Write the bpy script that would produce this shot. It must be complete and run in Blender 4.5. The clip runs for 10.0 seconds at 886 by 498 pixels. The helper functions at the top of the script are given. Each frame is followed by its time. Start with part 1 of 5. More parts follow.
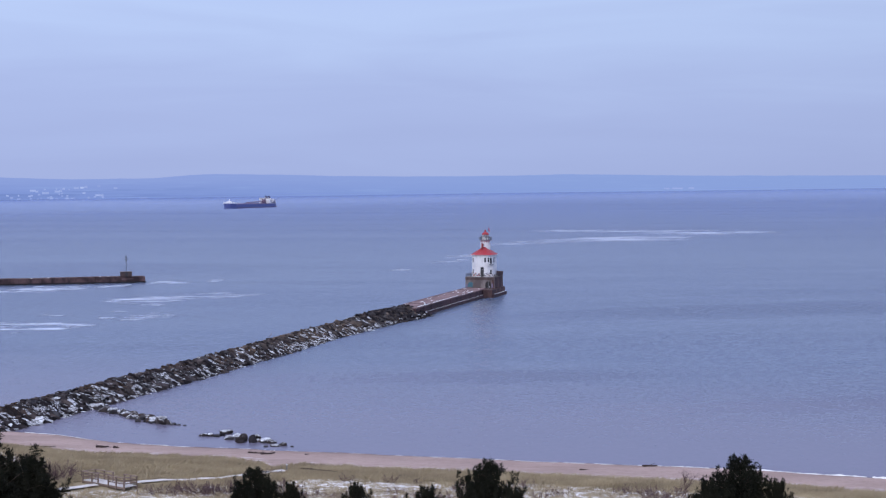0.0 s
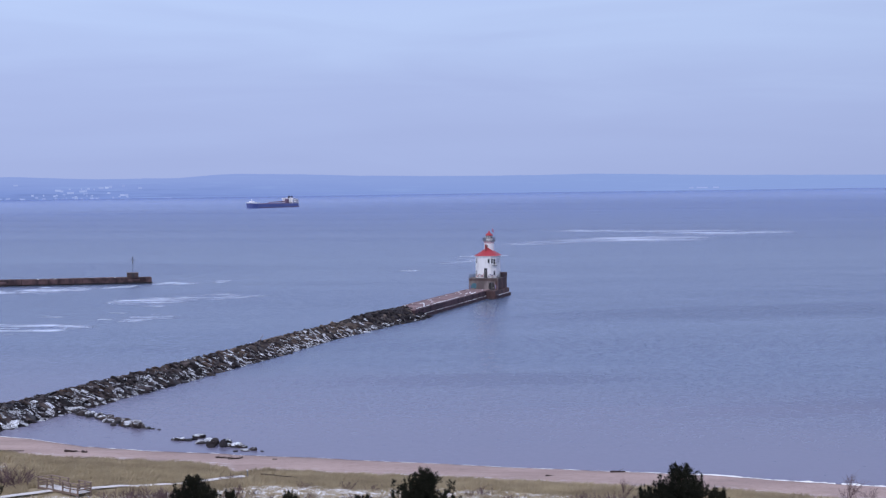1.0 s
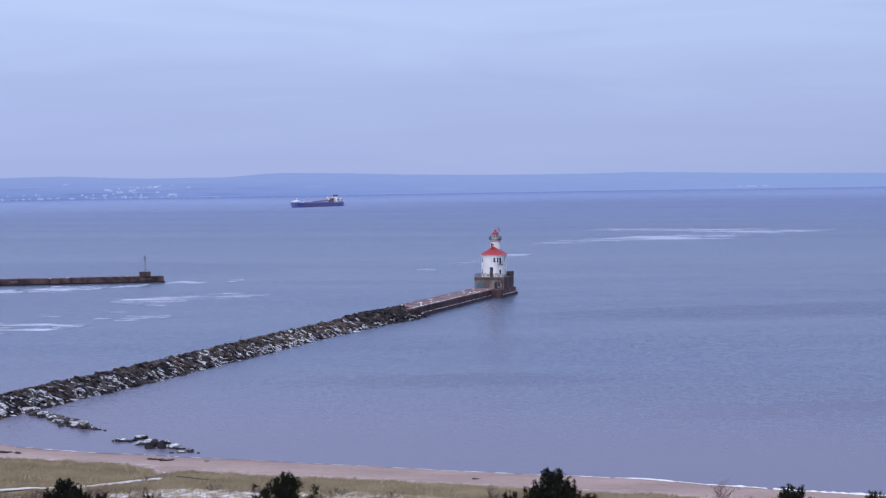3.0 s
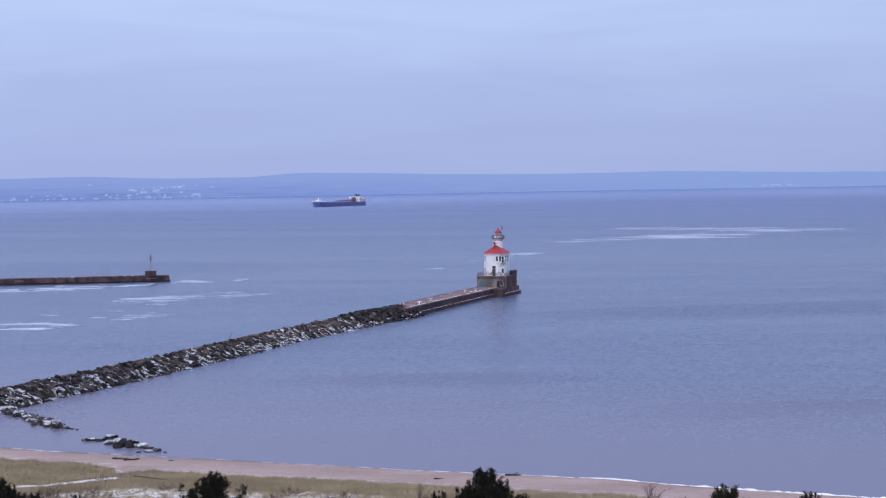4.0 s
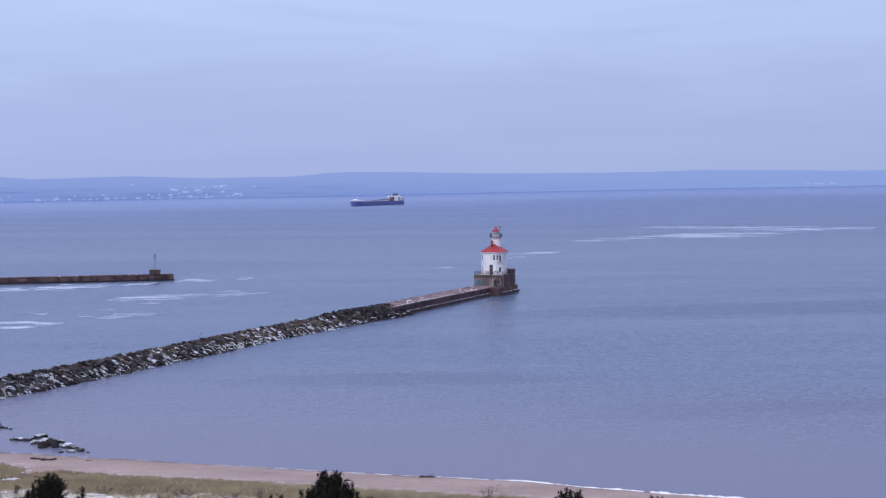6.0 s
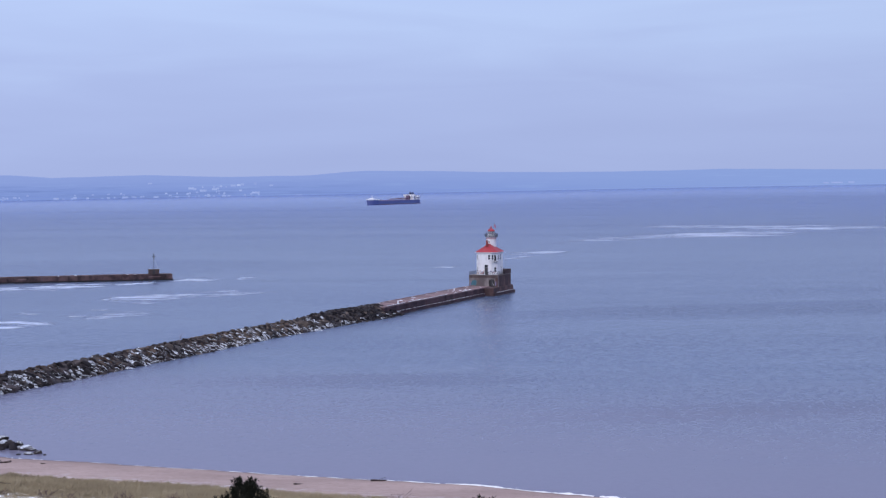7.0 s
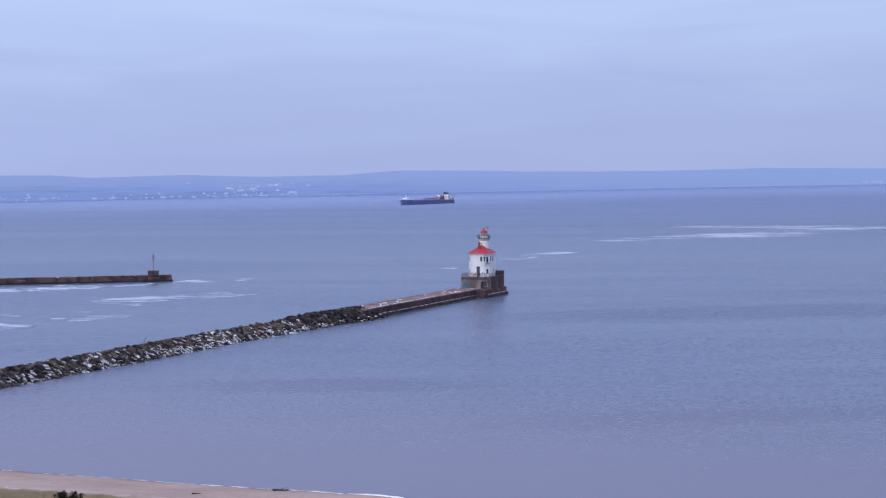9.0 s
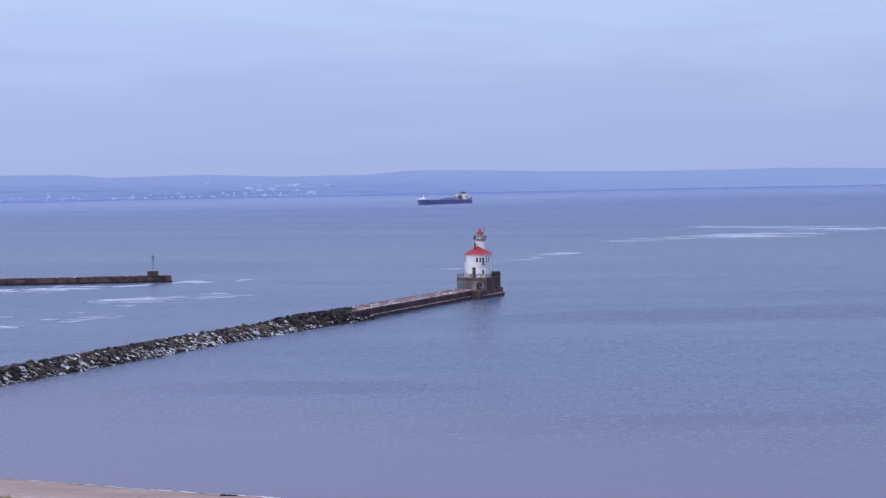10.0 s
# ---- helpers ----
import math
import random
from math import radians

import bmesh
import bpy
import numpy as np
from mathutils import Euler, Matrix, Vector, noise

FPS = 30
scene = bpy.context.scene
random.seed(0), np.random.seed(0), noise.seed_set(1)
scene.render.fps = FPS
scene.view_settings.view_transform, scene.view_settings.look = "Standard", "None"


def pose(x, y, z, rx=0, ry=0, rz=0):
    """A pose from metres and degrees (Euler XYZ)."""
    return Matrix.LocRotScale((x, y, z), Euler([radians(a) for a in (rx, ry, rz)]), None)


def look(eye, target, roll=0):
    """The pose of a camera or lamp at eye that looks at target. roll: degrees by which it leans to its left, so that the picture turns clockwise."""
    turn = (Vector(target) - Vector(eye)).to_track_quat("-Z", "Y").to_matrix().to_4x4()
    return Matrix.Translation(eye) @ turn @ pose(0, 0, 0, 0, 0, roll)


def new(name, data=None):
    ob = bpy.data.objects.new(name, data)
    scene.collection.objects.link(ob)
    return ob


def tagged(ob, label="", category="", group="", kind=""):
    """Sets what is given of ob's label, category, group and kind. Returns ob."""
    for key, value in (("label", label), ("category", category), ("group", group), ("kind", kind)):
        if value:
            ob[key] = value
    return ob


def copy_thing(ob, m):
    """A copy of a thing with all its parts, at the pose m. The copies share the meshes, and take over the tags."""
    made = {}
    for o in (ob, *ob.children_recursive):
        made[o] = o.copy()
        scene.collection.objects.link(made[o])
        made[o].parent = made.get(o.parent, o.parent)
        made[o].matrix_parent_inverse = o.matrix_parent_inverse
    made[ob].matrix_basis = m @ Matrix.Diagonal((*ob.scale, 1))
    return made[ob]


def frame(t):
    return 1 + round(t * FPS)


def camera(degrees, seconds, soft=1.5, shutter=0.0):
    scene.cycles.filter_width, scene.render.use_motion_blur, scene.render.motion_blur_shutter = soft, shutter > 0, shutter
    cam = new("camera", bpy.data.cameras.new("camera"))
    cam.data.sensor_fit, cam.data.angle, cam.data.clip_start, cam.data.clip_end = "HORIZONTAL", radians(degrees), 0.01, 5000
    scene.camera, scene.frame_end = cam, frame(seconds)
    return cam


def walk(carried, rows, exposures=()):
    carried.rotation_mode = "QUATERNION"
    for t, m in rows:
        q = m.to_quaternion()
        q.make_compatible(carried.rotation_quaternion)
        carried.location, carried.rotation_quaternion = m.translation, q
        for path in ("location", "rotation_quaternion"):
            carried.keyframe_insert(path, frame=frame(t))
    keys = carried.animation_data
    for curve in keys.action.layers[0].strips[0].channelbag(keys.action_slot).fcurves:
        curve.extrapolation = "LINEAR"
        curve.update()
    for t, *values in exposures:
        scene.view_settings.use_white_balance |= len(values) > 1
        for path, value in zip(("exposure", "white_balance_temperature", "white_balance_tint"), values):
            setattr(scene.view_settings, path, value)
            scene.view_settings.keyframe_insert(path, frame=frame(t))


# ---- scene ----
# camera: seconds, x, y, z, yaw, pitch, roll
cam = camera(28.8, 10.0, 1.3)
ROWS = [
    (0, 0.00, 0.00, 39.42, 0.000, -2.078, -0.253),
    (0.5, 4.26, 1.09, 39.74, 0.457, -2.089, -0.305),
    (1, 8.47, 2.18, 39.90, 0.896, -2.095, -0.311),
    (1.5, 12.74, 3.29, 39.90, 1.346, -2.099, -0.333),
    (2, 17.08, 4.46, 39.88, 1.788, -2.112, -0.369),
    (2.5, 21.33, 5.70, 39.80, 2.236, -2.120, -0.376),
    (4, 34.01, 9.78, 39.21, 3.561, -2.129, -0.504),
    (4.5, 38.23, 11.37, 38.97, 4.002, -2.140, -0.541),
    (5, 42.51, 12.87, 38.74, 4.436, -2.123, -0.564),
    (5.5, 46.91, 14.21, 38.58, 4.792, -2.118, -0.566),
    (7, 60.18, 18.21, 38.88, 5.819, -2.172, -0.572),
    (7.5, 64.42, 19.71, 39.11, 6.167, -2.163, -0.556),
    (8, 68.79, 21.32, 39.24, 6.535, -2.164, -0.541),
    (8.5, 73.18, 22.91, 39.24, 6.897, -2.164, -0.594),
    (9, 77.58, 24.62, 39.31, 7.263, -2.178, -0.616),
    (9.5, 81.96, 26.49, 39.45, 7.626, -2.185, -0.619),
    (10, 86.39, 28.44, 39.51, 8.006, -2.181, -0.626),
]
walk(cam, [(t, pose(x, y, z, 90 + pitch, 0, yaw) @ pose(0, 0, 0, 0, 0, roll)) for t, x, y, z, yaw, pitch, roll in ROWS])

# ---- world, sun ----
SUN_EL, SUN_AZ = 32.0, 205.0  # degrees; azimuth clockwise from +y
world = bpy.data.worlds.new("overcast_sky")
scene.world = world
world.use_nodes = True
wn, wl = world.node_tree.nodes, world.node_tree.links
wn.clear()
w_out = wn.new("ShaderNodeOutputWorld")
w_bg = wn.new("ShaderNodeBackground")
w_sky = wn.new("ShaderNodeTexSky")
w_sky.sky_type = "NISHITA"
w_sky.sun_disc = False
w_sky.sun_elevation, w_sky.sun_rotation = radians(SUN_EL), radians(SUN_AZ)
w_sky.air_density, w_sky.dust_density, w_sky.ozone_density = 1.0, 3.0, 3.0
w_co = wn.new("ShaderNodeTexCoord")
w_sep = wn.new("ShaderNodeSeparateXYZ")
wl.new(w_co.outputs["Generated"], w_sep.inputs[0])
# cloud deck: bright overhead, paler blue-grey at the horizon, with long soft streaks
w_map = wn.new("ShaderNodeMapping")
w_map.inputs["Scale"].default_value = (3.0, 3.0, 26.0)
wl.new(w_co.outputs["Generated"], w_map.inputs[0])
w_noise = wn.new("ShaderNodeTexNoise")
w_noise.inputs["Scale"].default_value, w_noise.inputs["Detail"].default_value = 1.6, 5.0
w_noise.inputs["Distortion"].default_value = 0.5
wl.new(w_map.outputs[0], w_noise.inputs["Vector"])
w_shift = wn.new("ShaderNodeMath")
w_shift.operation = "MULTIPLY_ADD"
w_shift.inputs[1].default_value, w_shift.inputs[2].default_value = 0.09, -0.045
wl.new(w_noise.outputs[0], w_shift.inputs[0])
w_add = wn.new("ShaderNodeMath")
w_add.operation = "ADD"
wl.new(w_sep.outputs[2], w_add.inputs[0])
wl.new(w_shift.outputs[0], w_add.inputs[1])
w_ramp = wn.new("ShaderNodeValToRGB")
DECK = [(0.0, (0.360, 0.435, 0.730)), (0.05, (0.390, 0.475, 0.780)), (0.11, (0.465, 0.582, 0.89)), (0.20, (0.40, 0.49, 0.86)), (0.38, (0.43, 0.50, 0.90)), (0.62, (0.85, 0.90, 1.25)), (1.0, (1.30, 1.32, 1.60))]
ce = w_ramp.color_ramp.elements
ce[0].position, ce[0].color = DECK[0][0], (*DECK[0][1], 1)
ce[1].position, ce[1].color = DECK[-1][0], (*DECK[-1][1], 1)
for at, col in DECK[1:-1]:
    ce.new(at).color = (*col, 1)
wl.new(w_add.outputs[0], w_ramp.inputs[0])
w_sc = wn.new("ShaderNodeVectorMath")
w_sc.operation = "SCALE"
w_sc.inputs["Scale"].default_value = 0.006
wl.new(w_sky.outputs[0], w_sc.inputs[0])
w_mix = wn.new("ShaderNodeVectorMath")
w_mix.operation = "ADD"
wl.new(w_ramp.outputs[0], w_mix.inputs[0])
wl.new(w_sc.outputs[0], w_mix.inputs[1])
wl.new(w_mix.outputs[0], w_bg.inputs[0])
w_west = wn.new("ShaderNodeMath")  # the deck is a little thinner towards the west
w_west.operation = "MULTIPLY_ADD"
w_west.inputs[1].default_value, w_west.inputs[2].default_value = -0.14, 1.0
wl.new(w_sep.outputs[0], w_west.inputs[0])
wl.new(w_west.outputs[0], w_bg.inputs[1])
wl.new(w_bg.outputs[0], w_out.inputs[0])

sun = new("sun", bpy.data.lights.new("sun", "SUN"))
sun.data.energy, sun.data.angle, sun.data.color = 1.0, radians(15), (1.0, 0.95, 0.9)
sx, sy = math.sin(radians(SUN_AZ)), math.cos(radians(SUN_AZ))
sun.matrix_world = look((sx * 300, sy * 300, 300 * math.tan(radians(SUN_EL))), (0, 0, 0))


# ---- materials ----
class Mat:
    """A node material and short ways to wire it."""

    def __init__(self, name):
        self.m = bpy.data.materials.new(name)
        self.m.use_nodes = True
        self.n, self.l = self.m.node_tree.nodes, self.m.node_tree.links
        self.b = self.n["Principled BSDF"]
        self.geo = self.n.new("ShaderNodeNewGeometry")
        self.pos = self.geo.outputs["Position"]

    def put(self, socket, v):
        if hasattr(v, "is_output"):
            self.l.new(v, socket)
        elif isinstance(v, tuple) and len(v) == 3 and socket.type == "RGBA":
            socket.default_value = (*v, 1)
        else:
            socket.default_value = v

    def noise(self, scale, detail=3.0, stretch=(1, 1, 1), vec=None, colour=False, rough=0.5):
        mp = self.n.new("ShaderNodeMapping")
        mp.inputs["Scale"].default_value = stretch
        self.l.new(vec or self.pos, mp.inputs[0])
        t = self.n.new("ShaderNodeTexNoise")
        t.inputs["Scale"].default_value, t.inputs["Detail"].default_value, t.inputs["Roughness"].default_value = scale, detail, rough
        self.l.new(mp.outputs[0], t.inputs["Vector"])
        return t.outputs[1 if colour else 0]

    def math(self, op, a, b=0.0, c=0.0):
        t = self.n.new("ShaderNodeMath")
        t.operation = op
        for s, v in zip(t.inputs, (a, b, c)):
            self.put(s, v)
        return t.outputs[0]

    def vec(self, op, a, b=(0, 0, 0)):
        t = self.n.new("ShaderNodeVectorMath")
        t.operation = op
        self.put(t.inputs[0], a)
        self.put(t.inputs[1], b)
        return t.outputs[0]

    def step(self, v, lo, hi):
        t = self.n.new("ShaderNodeMapRange")
        t.interpolation_type = "SMOOTHSTEP"
        self.put(t.inputs[0], v)
        self.put(t.inputs[1], lo)
        self.put(t.inputs[2], hi)
        return t.outputs[0]

    def mix(self, f, a, b):
        t = self.n.new("ShaderNodeMix")
        t.data_type = "RGBA"
        self.put(t.inputs[0], f)
        self.put(t.inputs[6], a)
        self.put(t.inputs[7], b)
        return t.outputs[2]

    def bump(self, height, strength=0.4, distance=0.1):
        t = self.n.new("ShaderNodeBump")
        t.inputs["Strength"].default_value, t.inputs["Distance"].default_value = strength, distance
        self.l.new(height, t.inputs["Height"])
        self.l.new(t.outputs[0], self.b.inputs["Normal"])

    def done(self, colour, rough=0.8, metal=0.0, spec=None):
        self.put(self.b.inputs["Base Color"], colour)
        self.put(self.b.inputs["Roughness"], rough)
        self.b.inputs["Metallic"].default_value = metal
        if spec is not None:
            self.b.inputs["Specular IOR Level"].default_value = spec
        return self.m


def painted(name, c, rough=0.55, wear=0.25, scale=1.2, dirt=(0.25, 0.22, 0.2), metal=0.0):
    """Paint or plain solid with stains at two scales."""
    k = Mat(name)
    a = k.noise(scale, 5.0, (1, 1, 0.35))
    b = k.noise(scale * 9, 3.0)
    f = k.math("MULTIPLY", k.step(a, 0.45, 0.8), wear)
    col = k.mix(f, c, dirt)
    col = k.mix(k.math("MULTIPLY", b, 0.25), col, tuple(x * 0.75 for x in c))
    k.bump(b, 0.15, 0.02)
    return k.done(col, rough, metal)


def concrete(name, light, dark, rust=0.3):
    """Weathered pier concrete: stained in runs, iron-red bleeding, cold joints."""
    k = Mat(name)
    a = k.noise(0.35, 6.0, (1, 1, 0.5), rough=0.65)
    b = k.noise(1.3, 5.0, (1, 1, 0.7), rough=0.65)
    c = k.noise(14.0, 3.0)
    col = k.mix(k.step(a, 0.38, 0.66), dark, light)
    col = k.mix(k.math("MULTIPLY", k.step(b, 0.5, 0.75), rust), col, (0.17, 0.075, 0.05))
    col = k.mix(k.math("MULTIPLY", c, 0.3), col, tuple(x * 0.55 for x in dark))
    k.bump(c, 0.5, 0.05)
    return k.done(col, 0.9)


def rock_material(name, base, warm, snow, steep=0.55, rusty=0.25, patch=2.2, tan=None):
    """Quarry stone: each block its own grey or brown, lichen, and snow lying on some of the faces that look up."""
    k = Mat(name)
    isl = k.geo.outputs["Random Per Island"]
    oi = k.n.new("ShaderNodeObjectInfo").outputs["Random"]
    rnd = k.math("FRACT", k.math("ADD", isl, oi))
    a = k.noise(0.9, 5.0, rough=0.65)
    b = k.noise(5.0, 4.0)
    if tan:  # the outer stretch is of paler, browner stone
        px = k.n.new("ShaderNodeSeparateXYZ")
        k.l.new(k.pos, px.inputs[0])
        warm = k.mix(k.step(px.outputs[1], 350.0, 440.0), warm, tan)
    col = k.mix(k.math("POWER", rnd, 1.5), base, warm)
    col = k.mix(k.math("MULTIPLY", k.step(k.math("FRACT", k.math("MULTIPLY", rnd, 3.7)), 0.6, 0.95), 0.6), col, (0.085, 0.088, 0.10))
    col = k.mix(k.step(a, 0.45, 0.72), col, tuple(x * 0.45 for x in base))
    grown = k.math("MULTIPLY", k.step(b, 0.55, 0.68), k.step(k.noise(0.07, 2.0), 0.46, 0.6))
    col = k.mix(k.math("MULTIPLY", grown, rusty), col, (0.24, 0.125, 0.045))
    if snow > 0:
        sep = k.n.new("ShaderNodeSeparateXYZ")
        k.l.new(k.geo.outputs["Normal"], sep.inputs[0])
        up = k.step(k.math("ADD", sep.outputs[2], k.math("MULTIPLY_ADD", b, 0.24, -0.12)), steep, steep + 0.1)
        lot = k.math("FRACT", k.math("MULTIPLY", rnd, 7.3))
        lie = k.math("ADD", lot, k.math("MULTIPLY_ADD", k.noise(patch, 4.0, (0.35, 1.9, 1.9), rough=0.6), 2.0, -1.0))
        lie = k.math("ADD", lie, k.math("MULTIPLY_ADD", k.noise(0.13, 3.0), 0.5, -0.25))
        out = k.n.new("ShaderNodeSeparateXYZ")  # more of it has stayed on the outer stretch
        k.l.new(k.pos, out.inputs[0])
        lie = k.math("ADD", lie, k.math("MULTIPLY", k.step(out.outputs[1], 370.0, 430.0), 0.14))
        f = k.math("MULTIPLY", up, k.step(lie, 0.92 - snow, 1.04 - snow))
        thin = k.math("MULTIPLY_ADD", k.math("FRACT", k.math("MULTIPLY", rnd, 13.7)), 0.5, 0.55)
        torn = k.step(k.noise(1.6 * patch, 4.0, (0.30, 1.5, 1.9), rough=0.65), 0.40, 0.56)  # stone edges show through
        thin = k.math("MULTIPLY", thin, k.math("MULTIPLY_ADD", torn, 0.8, 0.2))
        col = k.mix(k.math("MULTIPLY", f, thin), col, (0.74, 0.79, 0.86))
    k.bump(b, 0.7, 0.12)
    return k.done(col, 0.95, 0.0, 0.15)


def bark(name, c):
    k = Mat(name)
    a = k.noise(3.0, 4.0, (1, 1, 0.2))
    k.bump(a, 0.6, 0.05)
    return k.done(k.mix(a, tuple(x * 0.45 for x in c), c), 0.9)


def leafy(name, c, other):
    k = Mat(name)
    r = k.geo.outputs["Random Per Island"]
    a = k.noise(0.13, 5.0, rough=0.65)
    return k.done(k.mix(k.math("MULTIPLY_ADD", r, 0.4, k.math("MULTIPLY_ADD", a, 2.4, -0.95)), c, other), 0.85, 0.0, 0.06)


LANES = ((108.0, 548.0, 110.0, 30.0, 0.30, 1.7), (10.0, 356.0, 44.0, 13.0, 0.1, 1.5), (85.0, 313.0, 50.0, 12.0, 0.26, 1.6), (150.0, 640.0, 80.0, 22.0, 0.2, 0.9), (-190.0, 830.0, 130.0, 100.0, 0.1, 0.9), (-150.0, 1900.0, 420.0, 220.0, 0.0, 0.8), (-60.0, 1250.0, 260.0, 110.0, 0.0, 0.7), (260.0, 640.0, 150.0, 90.0, 0.1, 0.75))


def water_material():
    """Lake water under an overcast sky: wavelets, wind lanes, calm under the far shore, sand under the shallows,
    distance haze painted in.
    """
    k = Mat("lake_water")
    sp = k.n.new("ShaderNodeSeparateXYZ")
    k.l.new(k.pos, sp.inputs[0])
    band = k.noise(1.0, 4.0, (0.0024, 0.011, 1), rough=0.6)
    band2 = k.noise(1.0, 4.0, (0.010, 0.035, 1), rough=0.6)
    far_band = k.noise(1.0, 3.0, (0.0006, 0.006, 1), rough=0.6)
    ruffle = k.math("MULTIPLY_ADD", band2, 0.4, k.math("MULTIPLY_ADD", far_band, 0.35, k.math("MULTIPLY", band, 0.65)))
    ruffle = k.math("MULTIPLY", k.step(ruffle, 0.52, 0.86), 0.62)
    for cx, cy, lx, ly, turn, force in LANES:  # gusts darken the water in long lanes
        u = k.math("MULTIPLY_ADD", sp.outputs[0], math.cos(turn) / lx, k.math("MULTIPLY_ADD", sp.outputs[1], math.sin(turn) / lx, -(cx * math.cos(turn) + cy * math.sin(turn)) / lx))
        v = k.math("MULTIPLY_ADD", sp.outputs[0], -math.sin(turn) / ly, k.math("MULTIPLY_ADD", sp.outputs[1], math.cos(turn) / ly, (cx * math.sin(turn) - cy * math.cos(turn)) / ly))
        rr = k.math("ADD", k.math("MULTIPLY", u, u), k.math("MULTIPLY", v, v))
        rr = k.math("ADD", rr, k.math("MULTIPLY_ADD", band2, 1.5, -0.75))
        ruffle = k.math("MAXIMUM", ruffle, k.math("MULTIPLY", k.step(rr, 1.5, -0.1), force))
    reach = k.n.new("ShaderNodeVectorMath")
    reach.operation = "DISTANCE"
    k.l.new(k.pos, reach.inputs[0])
    reach.inputs[1].default_value = (43.0, 14.0, 0.0)
    reach = reach.outputs["Value"]
    east = k.step(sp.outputs[0], -900.0, 400.0)  # calm water and painted haze off the far shore spread widest in the west
    lee_haze = k.step(reach, k.math("MULTIPLY_ADD", east, 1500.0, 1900.0), 4760.0)
    offing = k.math("MULTIPLY", k.step(sp.outputs[1], 600.0, 1500.0), k.math("MULTIPLY_ADD", lee_haze, -0.45, 1.0))
    ruffle = k.math("MAXIMUM", ruffle, k.math("MULTIPLY", offing, k.math("MULTIPLY_ADD", far_band, 1.75, 0.0)))
    w1 = k.vec("SUBTRACT", k.noise(1.0, 3.0, (0.85, 0.62, 1), colour=True, rough=0.6), (0.5, 0.5, 0.5))
    w2 = k.vec("SUBTRACT", k.noise(1.0, 2.0, (1.5, 1.1, 1), colour=True), (0.5, 0.5, 0.5))
    w = k.vec("ADD", k.vec("MULTIPLY", w1, (1.12, 1.12, 1.12)), k.vec("MULTIPLY", w2, (0.95, 0.95, 0.95)))
    open_water = k.math("MULTIPLY_ADD", lee_haze, -0.28, 1.0)
    off = k.math("MULTIPLY_ADD", sp.outputs[0], 0.36, k.math("SUBTRACT", sp.outputs[1], 254.0))
    off = k.math("ADD", off, k.math("MULTIPLY_ADD", k.noise(1.0, 3.0, (0.012, 0.04, 1)), 60.0, -30.0))
    calm = k.math("MULTIPLY_ADD", k.step(off, 14.0, 140.0), 0.73, 0.27)
    amp = k.math("MULTIPLY", k.math("MULTIPLY", k.math("MULTIPLY_ADD", ruffle, 0.33, 0.21), open_water), calm)
    t = k.n.new("ShaderNodeVectorMath")
    t.operation = "SCALE"
    k.l.new(w, t.inputs[0])
    k.l.new(amp, t.inputs["Scale"])
    flat = k.vec("ADD", k.vec("MULTIPLY", t.outputs[0], (1, 1, 0)), k.vec("MULTIPLY", k.geo.outputs["Normal"], (0.5, 0.5, 0)))
    lean = k.n.new("ShaderNodeCombineXYZ")  # wave faces that front the beach are the ones seen from it
    k.put(lean.inputs[1], k.math("MULTIPLY", k.math("MULTIPLY", ruffle, k.math("MULTIPLY_ADD", k.step(sp.outputs[1], 900.0, 2000.0), -0.03, -0.085)), k.math("MULTIPLY", open_water, calm)))
    lean.inputs[2].default_value = 1.0
    nrm = k.vec("NORMALIZE", k.vec("ADD", flat, lean.outputs[0]))
    k.l.new(nrm, k.b.inputs["Normal"])
    k.b.inputs["IOR"].default_value = 1.33
    deep_hazed = k.mix(k.noise(1.0, 3.0, (0.006, 0.02, 1)), (0.061, 0.092, 0.156), (0.077, 0.110, 0.184))
    # painted haze: reflections tinted bluer with distance, untinted again at the far rim
    k.put(k.b.inputs["Specular Tint"], k.mix(lee_haze, k.mix(k.step(sp.outputs[1], 600.0, 2600.0), (0.83, 0.925, 1.0), (0.70, 0.90, 1.0)), k.mix(k.step(reach, 4600.0, 4720.0), k.mix(east, (0.70, 0.88, 1.0), (0.63, 0.85, 1.0)), (1.0, 1.0, 1.0))))
    # painted haze: base colour bluer far out, paler off the far shore
    deep_hazed = k.mix(k.step(sp.outputs[1], 700.0, 3000.0), deep_hazed, (0.055, 0.096, 0.225))
    deep_hazed = k.mix(lee_haze, deep_hazed, (0.095, 0.148, 0.335))
    shallow = k.math("MULTIPLY", k.step(off, 170.0, -5.0), 0.95)
    return k.done(k.mix(shallow, deep_hazed, (0.140, 0.134, 0.190)), k.math("MULTIPLY_ADD", open_water, 0.18, 0.08))


